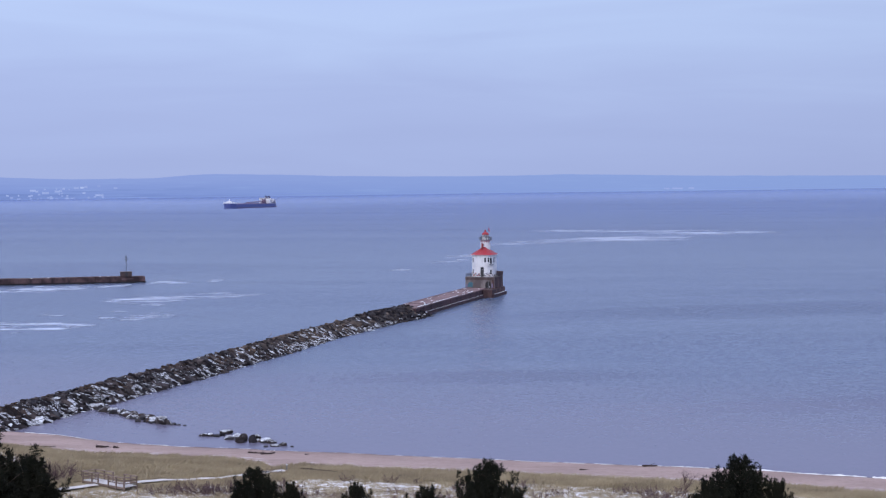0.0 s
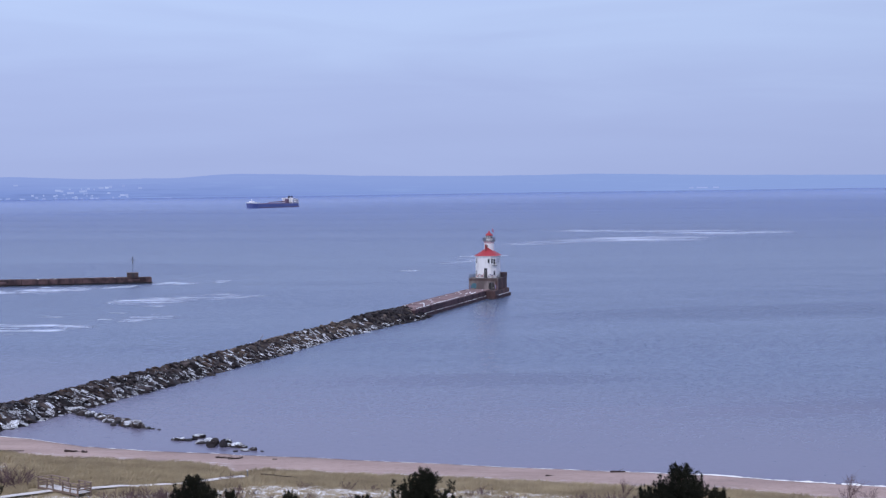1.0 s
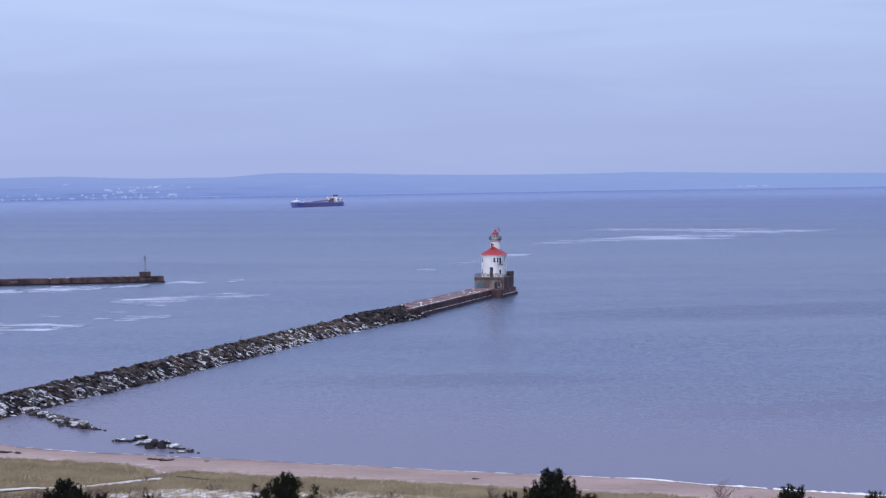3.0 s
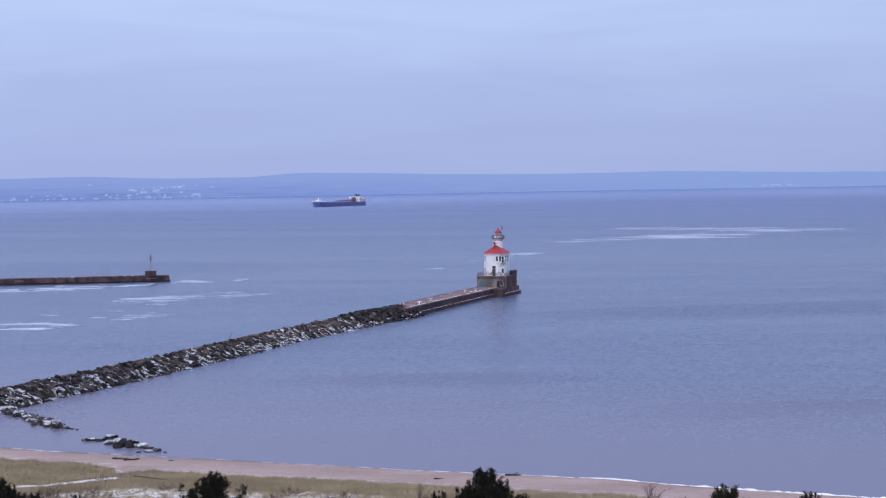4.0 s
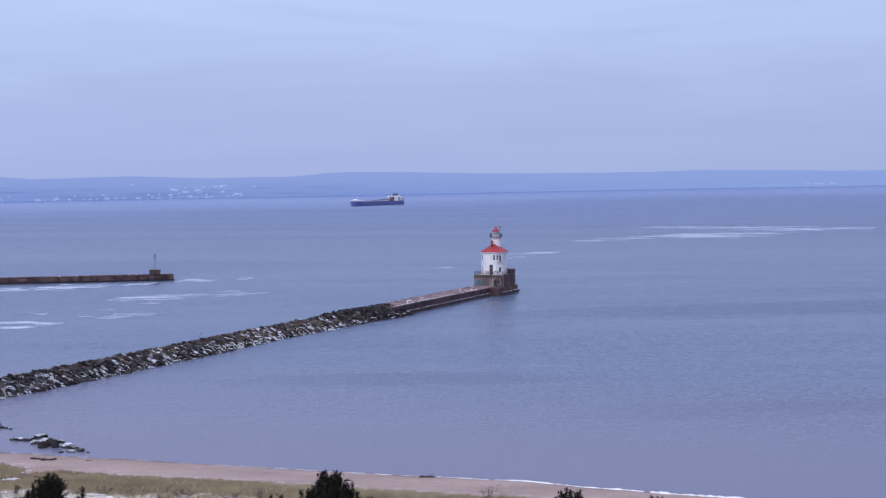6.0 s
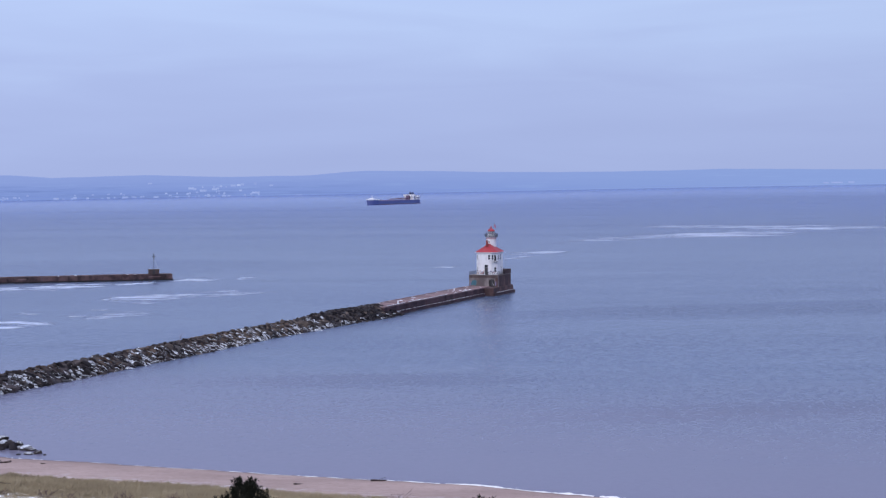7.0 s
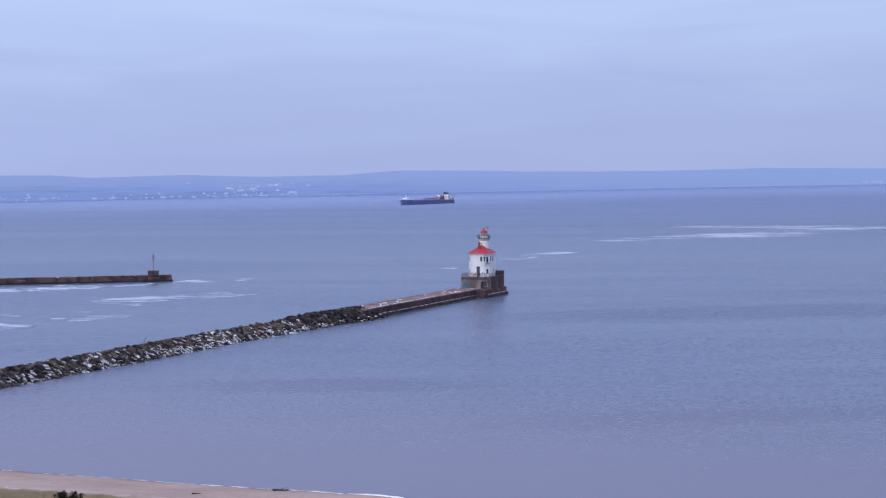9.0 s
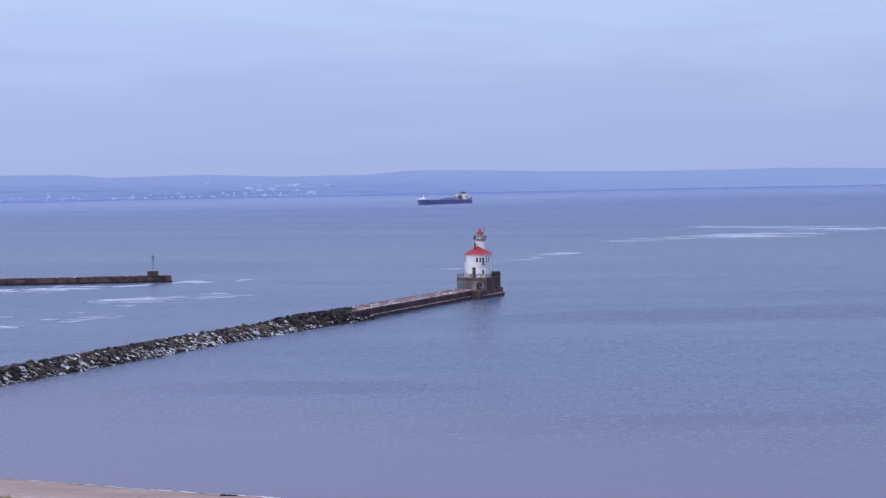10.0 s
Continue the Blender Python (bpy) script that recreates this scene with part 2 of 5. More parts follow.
def ground_material():
    """Beach sand, then dune soil with old snow lying in patches."""
    k = Mat("sand_and_soil")
    att = k.n.new("ShaderNodeAttribute")
    att.attribute_name = "inland"
    d = att.outputs["Fac"]
    dune, lying = k.n.new("ShaderNodeAttribute"), k.n.new("ShaderNodeAttribute")
    dune.attribute_name, lying.attribute_name = "dune", "snow"
    a = k.noise(0.12, 5.0, (0.4, 1, 1), rough=0.6)
    b = k.noise(0.9, 4.0)
    c = k.noise(7.0, 3.0)
    sand = k.mix(k.step(a, 0.35, 0.7), (0.290, 0.218, 0.196), (0.420, 0.322, 0.292))
    sand = k.mix(k.math("MULTIPLY", c, 0.25), sand, (0.25, 0.16, 0.13))
    wet = k.step(k.math("ADD", d, k.math("MULTIPLY_ADD", a, 2.0, -1.0)), 1.3, 0.2)
    grit = k.noise(2.0, 6.0, (0.45, 1.0, 1), rough=0.8)
    sand = k.mix(k.math("MULTIPLY", k.step(grit, 0.50, 0.62), 0.4), sand, (0.12, 0.082, 0.07))
    sand = k.mix(wet, sand, (0.14, 0.095, 0.088))
    soil = k.mix(b, (0.20, 0.165, 0.10), (0.33, 0.27, 0.16))
    col = k.mix(k.step(k.math("ADD", dune.outputs["Fac"], k.math("MULTIPLY_ADD", b, 3.0, -1.5)), -0.6, 1.6), sand, soil)
    fleck = k.noise(4.6, 5.0, (0.7, 1.2, 1), rough=0.75)
    snowy = k.math("MULTIPLY", k.step(k.math("MULTIPLY_ADD", b, 0.45, k.math("MULTIPLY", fleck, 1.0)), 0.740, 0.785), k.step(k.math("MULTIPLY_ADD", a, 6.0, lying.outputs["Fac"]), 1.0, 4.5))
    bs = k.noise(1.1, 5.0, (0.5, 1.3, 1), rough=0.7)
    dust = k.math("MULTIPLY", k.step(bs, 0.5, 0.66), k.math("MULTIPLY", k.step(dune.outputs["Fac"], -6.0, -2.0), k.step(dune.outputs["Fac"], 2.5, 0.0)))
    col = k.mix(k.math("MAXIMUM", snowy, k.math("MULTIPLY", dust, 0.5)), col, (0.78, 0.8, 0.83))
    k.bump(c, 0.5, 0.08)
    return k.done(col, 0.95)


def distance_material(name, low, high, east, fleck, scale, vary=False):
    """Land seen through kilometres of air: the air's own light painted in as emission over a faint ground, paler up the
    slope and to the east.
    """
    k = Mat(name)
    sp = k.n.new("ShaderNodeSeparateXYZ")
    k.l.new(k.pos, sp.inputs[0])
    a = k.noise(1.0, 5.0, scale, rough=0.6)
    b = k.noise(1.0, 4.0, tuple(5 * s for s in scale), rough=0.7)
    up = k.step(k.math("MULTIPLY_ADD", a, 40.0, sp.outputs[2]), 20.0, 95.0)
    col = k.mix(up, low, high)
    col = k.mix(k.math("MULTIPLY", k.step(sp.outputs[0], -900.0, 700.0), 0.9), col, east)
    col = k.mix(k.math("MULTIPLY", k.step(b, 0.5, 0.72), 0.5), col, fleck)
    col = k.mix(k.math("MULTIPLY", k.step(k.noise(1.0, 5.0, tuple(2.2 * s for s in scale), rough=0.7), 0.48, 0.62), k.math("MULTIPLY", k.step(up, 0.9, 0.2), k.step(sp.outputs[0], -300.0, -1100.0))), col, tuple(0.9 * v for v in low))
    # far walls fade at random towards the haze colour
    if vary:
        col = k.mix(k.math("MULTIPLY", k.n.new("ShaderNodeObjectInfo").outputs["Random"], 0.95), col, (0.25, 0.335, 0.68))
    # the painted haze is emitted; hills and walls are no lamps
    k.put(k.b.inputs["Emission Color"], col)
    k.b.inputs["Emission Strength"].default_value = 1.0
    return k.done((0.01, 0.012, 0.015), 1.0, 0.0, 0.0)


M_WATER = water_material()
M_GROUND = ground_material()
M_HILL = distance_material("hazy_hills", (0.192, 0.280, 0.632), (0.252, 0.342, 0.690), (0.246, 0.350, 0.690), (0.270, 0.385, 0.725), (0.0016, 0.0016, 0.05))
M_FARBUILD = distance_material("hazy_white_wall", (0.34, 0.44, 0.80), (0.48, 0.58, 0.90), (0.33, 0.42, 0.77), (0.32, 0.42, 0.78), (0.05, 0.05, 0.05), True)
M_ROCK_SNOW = rock_material("armour_stone_snowy", (0.009, 0.008, 0.010), (0.072, 0.061, 0.065), 0.34, patch=3.4)
M_ROCK = rock_material("armour_stone", (0.015, 0.013, 0.015), (0.092, 0.076, 0.074), 0.0, rusty=0.8, tan=(0.160, 0.130, 0.114))
M_BOULDER = rock_material("snow_capped_boulder", (0.035, 0.030, 0.031), (0.085, 0.068, 0.064), 0.55, 0.55, patch=2.4)
M_ROCK_DARK = rock_material("wet_armour_stone", (0.010, 0.009, 0.012), (0.060, 0.052, 0.056), 0.0)
M_PIER = concrete("pier_concrete", (0.108, 0.058, 0.064), (0.040, 0.021, 0.027), 0.22)
M_DECK = concrete("pier_deck_concrete", (0.31, 0.210, 0.212), (0.15, 0.098, 0.102), 0.25)
M_BASE = concrete("base_concrete", (0.30, 0.265, 0.255), (0.13, 0.108, 0.108), 0.28)
M_PIER_FAR = concrete("far_pier_concrete", (0.165, 0.101, 0.104), (0.022, 0.014, 0.018), 0.28)
M_PIER_FOOT = concrete("wet_pier_foot", (0.022, 0.017, 0.019), (0.010, 0.008, 0.010), 0.1)
M_BASE_BROWN = concrete("brown_stained_concrete", (0.19, 0.145, 0.135), (0.085, 0.06, 0.058), 0.35)
M_BASE_RED = concrete("red_stained_concrete", (0.145, 0.084, 0.082), (0.058, 0.034, 0.036), 0.35)
M_WHITE = painted("white_render", (0.85, 0.85, 0.85), 0.6, 0.3)
M_RED = painted("red_roof_paint", (0.36, 0.018, 0.032), 0.5, 0.2, dirt=(0.27, 0.04, 0.045))
M_BLACK = painted("black_iron_paint", (0.03, 0.03, 0.035), 0.5, 0.3)
M_BRICK = painted("red_chimney_brick", (0.27, 0.045, 0.045), 0.8, 0.3)
M_STEEL = painted("galvanised_steel", (0.25, 0.26, 0.28), 0.45, 0.3, metal=0.6)
M_SNOW = painted("old_snow", (0.80, 0.82, 0.84), 0.85, 0.1)
M_PLANK = painted("grey_weathered_plank", (0.205, 0.152, 0.120), 0.85, 0.4, 3.0, dirt=(0.16, 0.14, 0.13))
M_PLANK_SNOW = painted("snow_dusted_plank", (0.60, 0.59, 0.58), 0.85, 0.55, 2.0, dirt=(0.3, 0.25, 0.21))
M_DRIFT = bark("driftwood", (0.055, 0.035, 0.032))
M_BARK = bark("pine_bark", (0.10, 0.07, 0.05))
M_TWIG = bark("bare_twigs", (0.15, 0.095, 0.10))
M_NEEDLE = leafy("pine_needles", (0.009, 0.011, 0.009), (0.026, 0.027, 0.018))
M_GRASS = leafy("dry_dune_grass", (0.48, 0.41, 0.278), (0.26, 0.218, 0.150))
# distance haze is painted into the hull and deck colours as extra blue
M_HULL = painted("hazed_blue_grey_hull", (0.125, 0.155, 0.365), 0.5, 0.3, 0.05, dirt=(0.12, 0.13, 0.26))
M_BOOT = painted("hazed_red_deck", (0.22, 0.16, 0.26), 0.6, 0.3, 0.1)
M_OXIDE = painted("oxide_red", (0.15, 0.09, 0.16), 0.6, 0.3, 0.1)
M_FUNNEL = painted("navy_funnel_paint", (0.05, 0.06, 0.13), 0.5, 0.3, 0.1)
M_SHIPWHITE = painted("ship_white", (0.86, 0.87, 0.90), 0.5, 0.25, 0.1)
M_TEAL = painted("teal_spray_paint", (0.05, 0.15, 0.19), 0.6, 0.8, 2.5, dirt=(0.03, 0.06, 0.14))
M_REDSPRAY = painted("red_spray_paint", (0.45, 0.13, 0.09), 0.6, 0.5, 3.0, dirt=(0.5, 0.35, 0.3))
M_PENNANT = painted("faded_pennant", (0.40, 0.17, 0.28), 0.8, 0.3, 3.0)
M_VIOLET = painted("violet_spray_paint", (0.2, 0.17, 0.32), 0.6, 0.5, 3.0)


def glass_material(name, c):
    k = Mat(name)
    k.bump(k.noise(0.8, 2.0), 0.1, 0.02)
    return k.done(c, 0.08)


M_GLASS = glass_material("dark_window_glass", (0.03, 0.035, 0.045))
M_LANTERN = glass_material("pale_lantern_glass", (0.22, 0.25, 0.29))


def ice_material():
    """Thin broken ice and slush, patchy, with the water showing between."""
    k = Mat("thin_lake_ice")
    sp = k.n.new("ShaderNodeSeparateXYZ")
    k.l.new(k.pos, sp.inputs[0])
    near, far = k.noise(1.0, 7.0, (0.040, 0.17, 1), rough=0.70), k.noise(1.0, 7.0, (0.012, 0.05, 1), rough=0.68)
    f = k.step(sp.outputs[1], 650.0, 950.0)
    a = k.math("ADD", k.math("MULTIPLY", far, f), k.math("MULTIPLY", near, k.math("SUBTRACT", 1.0, f)))
    att = k.n.new("ShaderNodeAttribute")
    att.attribute_name = "cover"
    c = k.math("MULTIPLY", att.outputs["Fac"], k.math("MULTIPLY_ADD", a, 8.5, -3.75))
    k.put(k.b.inputs["Alpha"], k.math("MULTIPLY", k.step(c, 0.04, 1.7), k.math("MULTIPLY_ADD", f, -0.2, 0.85)))
    return k.done((0.60, 0.69, 0.86), 0.5)


M_ICE = ice_material()


# ---- mesh helpers ----
def part(name, bm, material, parent=None, label="", m=None):
    """Links a bmesh as one mesh object, under a thing or a part."""
    me = bpy.data.meshes.new(name)
    bm.normal_update()
    bm.to_mesh(me)
    bm.free()
    for mt in material if isinstance(material, (list, tuple)) else [material]:
        me.materials.append(mt)
    ob = new(name, me)
    ob.parent = parent
    if m is not None:
        ob.matrix_basis = m
    return tagged(ob, label)


def thing(name, m, label, category, group="", kind=""):
    ob = new(name)
    ob.empty_display_size = 0.2
    ob.matrix_basis = m
    return tagged(ob, label, category, group, kind)


def mesh_of(name, verts, faces, material):
    me = bpy.data.meshes.new(name)
    me.from_pydata(verts, [], faces)
    me.materials.append(material)
    me.update()
    return me


def box(bm, x0, x1, y0, y1, z0, z1):
    v = [bm.verts.new(c) for c in ((x0, y0, z0), (x1, y0, z0), (x1, y1, z0), (x0, y1, z0), (x0, y0, z1), (x1, y0, z1), (x1, y1, z1), (x0, y1, z1))]
    for f in ((0, 3, 2, 1), (4, 5, 6, 7), (0, 1, 5, 4), (1, 2, 6, 5), (2, 3, 7, 6), (3, 0, 4, 7)):
        bm.faces.new([v[i] for i in f])


def boxed(x0, x1, y0, y1, z0, z1, bevel=0.0):
    bm = bmesh.new()
    box(bm, x0, x1, y0, y1, z0, z1)
    if bevel:
        bmesh.ops.bevel(bm, geom=bm.edges[:], offset=bevel, segments=2, affect="EDGES")
    return bm


def lathe(bm, rings, n=24, at=(0, 0), sx=1.0, sy=1.0, turn=0.0, cap=True):
    """Rings of (radius, z) turned round an axis."""
    loops = []
    for r, z in rings:
        loops.append([bm.verts.new((at[0] + sx * r * math.cos(turn + 2 * math.pi * i / n), at[1] + sy * r * math.sin(turn + 2 * math.pi * i / n), z)) for i in range(n)])
    for lo, hi in zip(loops, loops[1:]):
        for i in range(n):
            bm.faces.new((lo[i], lo[(i + 1) % n], hi[(i + 1) % n], hi[i]))
    if cap:
        bm.faces.new(loops[0][::-1])
        bm.faces.new(loops[-1])


def turned(rings, **kw):
    bm = bmesh.new()
    lathe(bm, rings, **kw)
    return bm


def beam(bm, p, q, r, r2=None, n=4):
    """A thin bar between two points."""
    p, q = Vector(p), Vector(q)
    z = (q - p).normalized()
    x = z.orthogonal().normalized()
    y = z.cross(x)
    ends = []
    for c, rad in ((p, r), (q, r if r2 is None else r2)):
        ends.append([bm.verts.new(c + rad * (math.cos(2 * math.pi * (i + 0.5) / n) * x + math.sin(2 * math.pi * (i + 0.5) / n) * y)) for i in range(n)])
    for i in range(n):
        bm.faces.new((ends[0][i], ends[0][(i + 1) % n], ends[1][(i + 1) % n], ends[1][i]))
    bm.faces.new(ends[0][::-1])
    bm.faces.new(ends[1])


def bar(p, q, r, r2=None, n=4):
    bm = bmesh.new()
    beam(bm, p, q, r, r2, n)
    return bm


def extruded(poly, z0, z1, top=1.0, centre=(0, 0)):
    """An upright prism over a polygon, its top drawn in towards the centre."""
    bm = bmesh.new()
    lo = [bm.verts.new((x, y, z0)) for x, y in poly]
    hi = [bm.verts.new((centre[0] + (x - centre[0]) * top, centre[1] + (y - centre[1]) * top, z1)) for x, y in poly]
    n = len(poly)
    for i in range(n):
        bm.faces.new((lo[i], lo[(i + 1) % n], hi[(i + 1) % n], hi[i]))
    bm.faces.new(lo[::-1])
    bm.faces.new(hi)
    return bm


def lerp(x, xs, ys):
    return float(np.interp(x, xs, ys))


# ---- setting: lake, ground, far shore ----
MID = (43.0, 14.0)
AZ_S = (-60, -22.4, -14.4, -9.8, -5.0, 2.0, 8.0, 14.4, 60)
Z_S = (1.0, 1.5, 8.7, 11.0, 14.5, 20.5, 24.5, 29.5, 31.0)


def far_level(az):
    """How far the lake's far rim lies above its near sheet."""
    return lerp(az, AZ_S, Z_S) if abs(az) <= 60 else 0.0


def build_lake():
    radii = [0, 60, 130, 200, 300, 450, 700, 1000, 1500, 2200, 2600, 3000, 3250, 3500, 3750, 3950, 4150, 4350, 4500, 4650, 4760, 4890]
    n = 360
    verts, faces = [(MID[0], MID[1], 0.0)], []
    for r in radii[1:]:
        for i in range(n):
            az = i if i <= 180 else i - 360
            k = min(1.04, max(0.0, (r - 3000) / 1760.0))
            z = far_level(az) * k * k
            verts.append((MID[0] + r * math.sin(radians(az)), MID[1] + r * math.cos(radians(az)), z))
    for i in range(n):
        faces.append((0, 1 + (i + 1) % n, 1 + i))
    for j in range(len(radii) - 2):
        a, b = 1 + j * n, 1 + (j + 1) * n
        for i in range(n):
            faces.append((a + i, a + (i + 1) % n, b + (i + 1) % n, b + i))
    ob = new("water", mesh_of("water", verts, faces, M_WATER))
    for p in ob.data.polygons:
        p.use_smooth = True
    return tagged(ob, "grey-blue open lake water ruffled by light wind", "lake", kind="structure")


build_lake()

SHORE_X = (-5000, -140, -95, -72, -62, -51, -35, -22, -14, 0, 12.5, 20, 28, 41, 59, 72, 100, 300, 5000)
SHORE_Y = (150, 265, 281, 280, 274.7, 265.9, 260.0, 256.6, 254.0, 249.9, 246.0, 243.9, 241.7, 238.4, 230.3, 225.6, 215.6, 150, 60)
RISE_D = (-60, -15, 0, 4, 14, 20, 27, 34, 50, 80, 110, 200, 5000)
RISE_Z = (-6, -1.2, 0.0, 0.30, 0.75, 1.0, 1.8, 2.4, 2.95, 3.6, 4.8, 6.0, 7.0)


def inland(x, y):
    wob = 0.7 * noise.noise((x * 0.11, 3.0, 0)) + 0.25 * noise.noise((x * 0.5, 9.0, 0))
    return lerp(x, SHORE_X, SHORE_Y) + wob - y


def ground_z(x, y):
    d = inland(x, y)
    z = lerp(d, RISE_D, RISE_Z)
    k = min(1.0, max(0.0, (d - 19) / 8))
    return z + k * (0.45 * noise.noise((x * 0.06, y * 0.12, 1.7)) + 0.15 * noise.noise((x * 0.3, y * 0.4, 4.0))) + 0.04 * noise.noise((x * 0.4, y * 0.5, 8.0))


def dune_edge(x):
    """How far inland the grass begins."""
    return lerp(x, (-70, -61, -54, -45, -31, -21, -17, 5, 40), (24, 22.5, 17, 14.6, 14.0, 16.4, 18.6, 16.6, 17.4)) + 9.5 * math.exp(-((x + 22.9) / 2.0) ** 2) + 1.2 * noise.noise((x * 0.16, 0, 2.0)) + 0.5 * noise.noise((x * 0.7, 0, 5.0))


def snow_line(x):
    """How far inland the lying snow begins."""
    return lerp(x, (-70, -60, -54, -51, -32, -27, -16, -6, 8, 30, 90), (33, 34, 34, 62, 52, 48, 39.5, 37.2, 33.2, 33.4, 34.4)) + 1.5 * noise.noise((x * 0.13, 4.0, 2.0))


def build_ground():
    xs = sorted(set([-4800, -2500, -1200, -600, -300, -180] + list(np.arange(-110, 131, 1.0)) + [160, 220, 320, 600, 1200, 2500, 4800]))
    ys = sorted(set([-4700, -2000, -800, -300, -100, 0, 60, 110] + list(np.arange(140, 190, 5.0)) + list(np.arange(190, 300, 0.9))))
    verts = [(float(x), float(y), ground_z(x, y)) for y in ys for x in xs]
    nx = len(xs)
    faces = [(j * nx + i, j * nx + i + 1, (j + 1) * nx + i + 1, (j + 1) * nx + i) for j in range(len(ys) - 1) for i in range(nx - 1)]
    me = mesh_of("ground", verts, faces, M_GROUND)
    att = me.attributes.new("inland", "FLOAT", "POINT")
    ins = [inland(x, y) for x, y, _ in verts]
    att.data.foreach_set("value", ins)
    me.attributes.new("dune", "FLOAT", "POINT").data.foreach_set("value", [d - dune_edge(v[0]) for d, v in zip(ins, verts)])
    me.attributes.new("snow", "FLOAT", "POINT").data.foreach_set("value", [d - snow_line(v[0]) for d, v in zip(ins, verts)])
    for p in me.polygons:
        p.use_smooth = True
    return tagged(new("ground", me), "pinkish sand beach rising to grassy dunes with old snow", "beach", kind="structure")


build_ground()

RIDGE_AZ = (-60, -30, -24, -22, -19.6, -18.4, -15.4, -13.2, -12.3, -10, -8.9, -8.2, -6.3, -4, -1.5, 0, 1.3, 3.8, 5.5, 7.8, 14.4, 22, 60)
RIDGE_EL = (0.35, 0.38, 0.40, 0.405, 0.395, 0.30, 0.365, 0.295, 0.285, 0.31, 0.40, 0.44, 0.42, 0.36, 0.335, 0.335, 0.345, 0.385, 0.36, 0.32, 0.29, 0.26, 0.2)


def build_hills():
    az = np.arange(-60, 60.01, 0.125)
    ks = (0.0, 0.02, 0.15, 0.35, 0.55, 0.75, 0.9, 1.0)
    verts, faces = [], []
    for k in ks:
        for a in az:
            foot = far_level(a) - 0.6
            top = 39.4 + 4880 * math.tan(radians(lerp(a, RIDGE_AZ, RIDGE_EL))) + 1.2 * noise.noise((a * 1.3, 2.0, 0)) + 0.5 * noise.noise((a * 6, 2.0, 0))
            z = foot + (top - foot) * k + (2.5 * noise.noise((a * 0.8, k * 4, 5.0)) if 0.1 < k < 0.95 else 0)
            r = 4770 + 110 * k
            verts.append((MID[0] + r * math.sin(radians(a)), MID[1] + r * math.cos(radians(a)), z))
    n = len(az)
    for j in range(len(ks) - 1):
        for i in range(n - 1):
            faces.append((j * n + i, j * n + i + 1, (j + 1) * n + i + 1, (j + 1) * n + i))
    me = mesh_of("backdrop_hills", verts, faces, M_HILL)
    for p in me.polygons:
        p.use_smooth = True
    return tagged(new("backdrop_hills", me), "long low wooded hills, blue with haze, across the lake", "hills", kind="structure")


build_hills()


def far_point(az, k):
    r = 4770 + 110 * k
    foot = far_level(az)
    top = 39.4 + 4880 * math.tan(radians(lerp(az, RIDGE_AZ, RIDGE_EL)))
    return MID[0] + r * math.sin(radians(az)), MID[1] + r * math.cos(radians(az)), foot + (top - foot) * k


def far_building(az, k, w, h):
    x, y, z = far_point(az, k)
    b = thing("far_building", pose(x, y - 6, z, 0, 0, -az), "pale building on the hazy far hillside", "building", "town across the lake")
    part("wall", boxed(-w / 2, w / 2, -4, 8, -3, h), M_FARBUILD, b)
    bm = bmesh.new()
    lathe(bm, [(w * 0.74, h), (w * 0.30, h + 0.25 * h)], n=4, turn=math.pi / 4, sy=12 / w)
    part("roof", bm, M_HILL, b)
    return b


for az, k, w, h in ((-13.87, 0.41, 16, 2.6), (-13.75, 0.38, 8, 2), (-13.48, 0.30, 18, 3.0), (-13.11, 0.38, 14, 2.4), (-13.0, 0.41, 8, 2.2), (-12.9, 0.52, 7, 2.2), (-12.5, 0.55, 14, 2.4), (-12.32, 0.57, 10, 2.2), (-12.2, 0.60, 9, 3.0),
                    (-12.26, 0.30, 8, 1.8), (-11.78, 0.63, 8, 3.8), (-11.78, 0.18, 20, 2.2), (-11.68, 0.20, 8, 1.6), (-11.25, 0.53, 10, 2.0), (6.9, 0.19, 14, 0.5), (7.25, 0.20, 30, 0.55), (7.7, 0.21, 16, 0.5), (-10.35, 0.03, 20, 0.9), (-14.33, 0.03, 10, 2.0), (-14.55, 0.10, 8, 1.6),
                    (-20.3, 0.24, 6, 3.0), (-19.5, 0.12, 9, 1.8), (-19.1, 0.2, 6, 1.8), (-18.2, 0.06, 14, 1.8), (-17.6, 0.08, 9, 2.2), (-17.2, 0.05, 7, 1.6), (-16.0, 0.05, 16, 2.0), (-15.75, 0.07, 8, 1.6), (-15.2, 0.64, 12, 1.4),
                    (-15.0, 0.03, 12, 1.6), (-13.3, 0.06, 9, 1.5), (-12.8, 0.04, 12, 1.3)):
    far_building(az, k, w, h)
rs = np.random.RandomState(41)
for i in range(70):
    az = rs.uniform(-23.5, -12.4) if rs.rand() < 0.8 else rs.normal(-12.9, 0.6)
    far_building(az, 0.02 + 0.22 * rs.rand() ** 1.6 if az < -13.6 or rs.rand() < 0.6 else rs.uniform(0.25, 0.6), rs.uniform(3, 7), rs.uniform(0.7, 1.5))


# ---- stones ----
def stone_verts(rs):
    """A quarried block: a dented, clipped cube of 26 corners."""
    g = [(i, j, k) for i in (-1, 0, 1) for j in (-1, 0, 1) for k in (-1, 0, 1) if (i, j, k) != (0, 0, 0)]
    v = np.array(g, float)
    ln = np.linalg.norm(v, axis=1, keepdims=True)
    v = v * (0.55 + 0.45 / ln * 1.1)
    v += rs.uniform(-0.13, 0.13, v.shape)
    for _ in range(5):
        nrm = rs.normal(size=3)
        nrm /= np.linalg.norm(nrm)
        over = np.maximum(0, v @ nrm - rs.uniform(0.6, 0.95))
        v -= over[:, None] * nrm
    return g, v


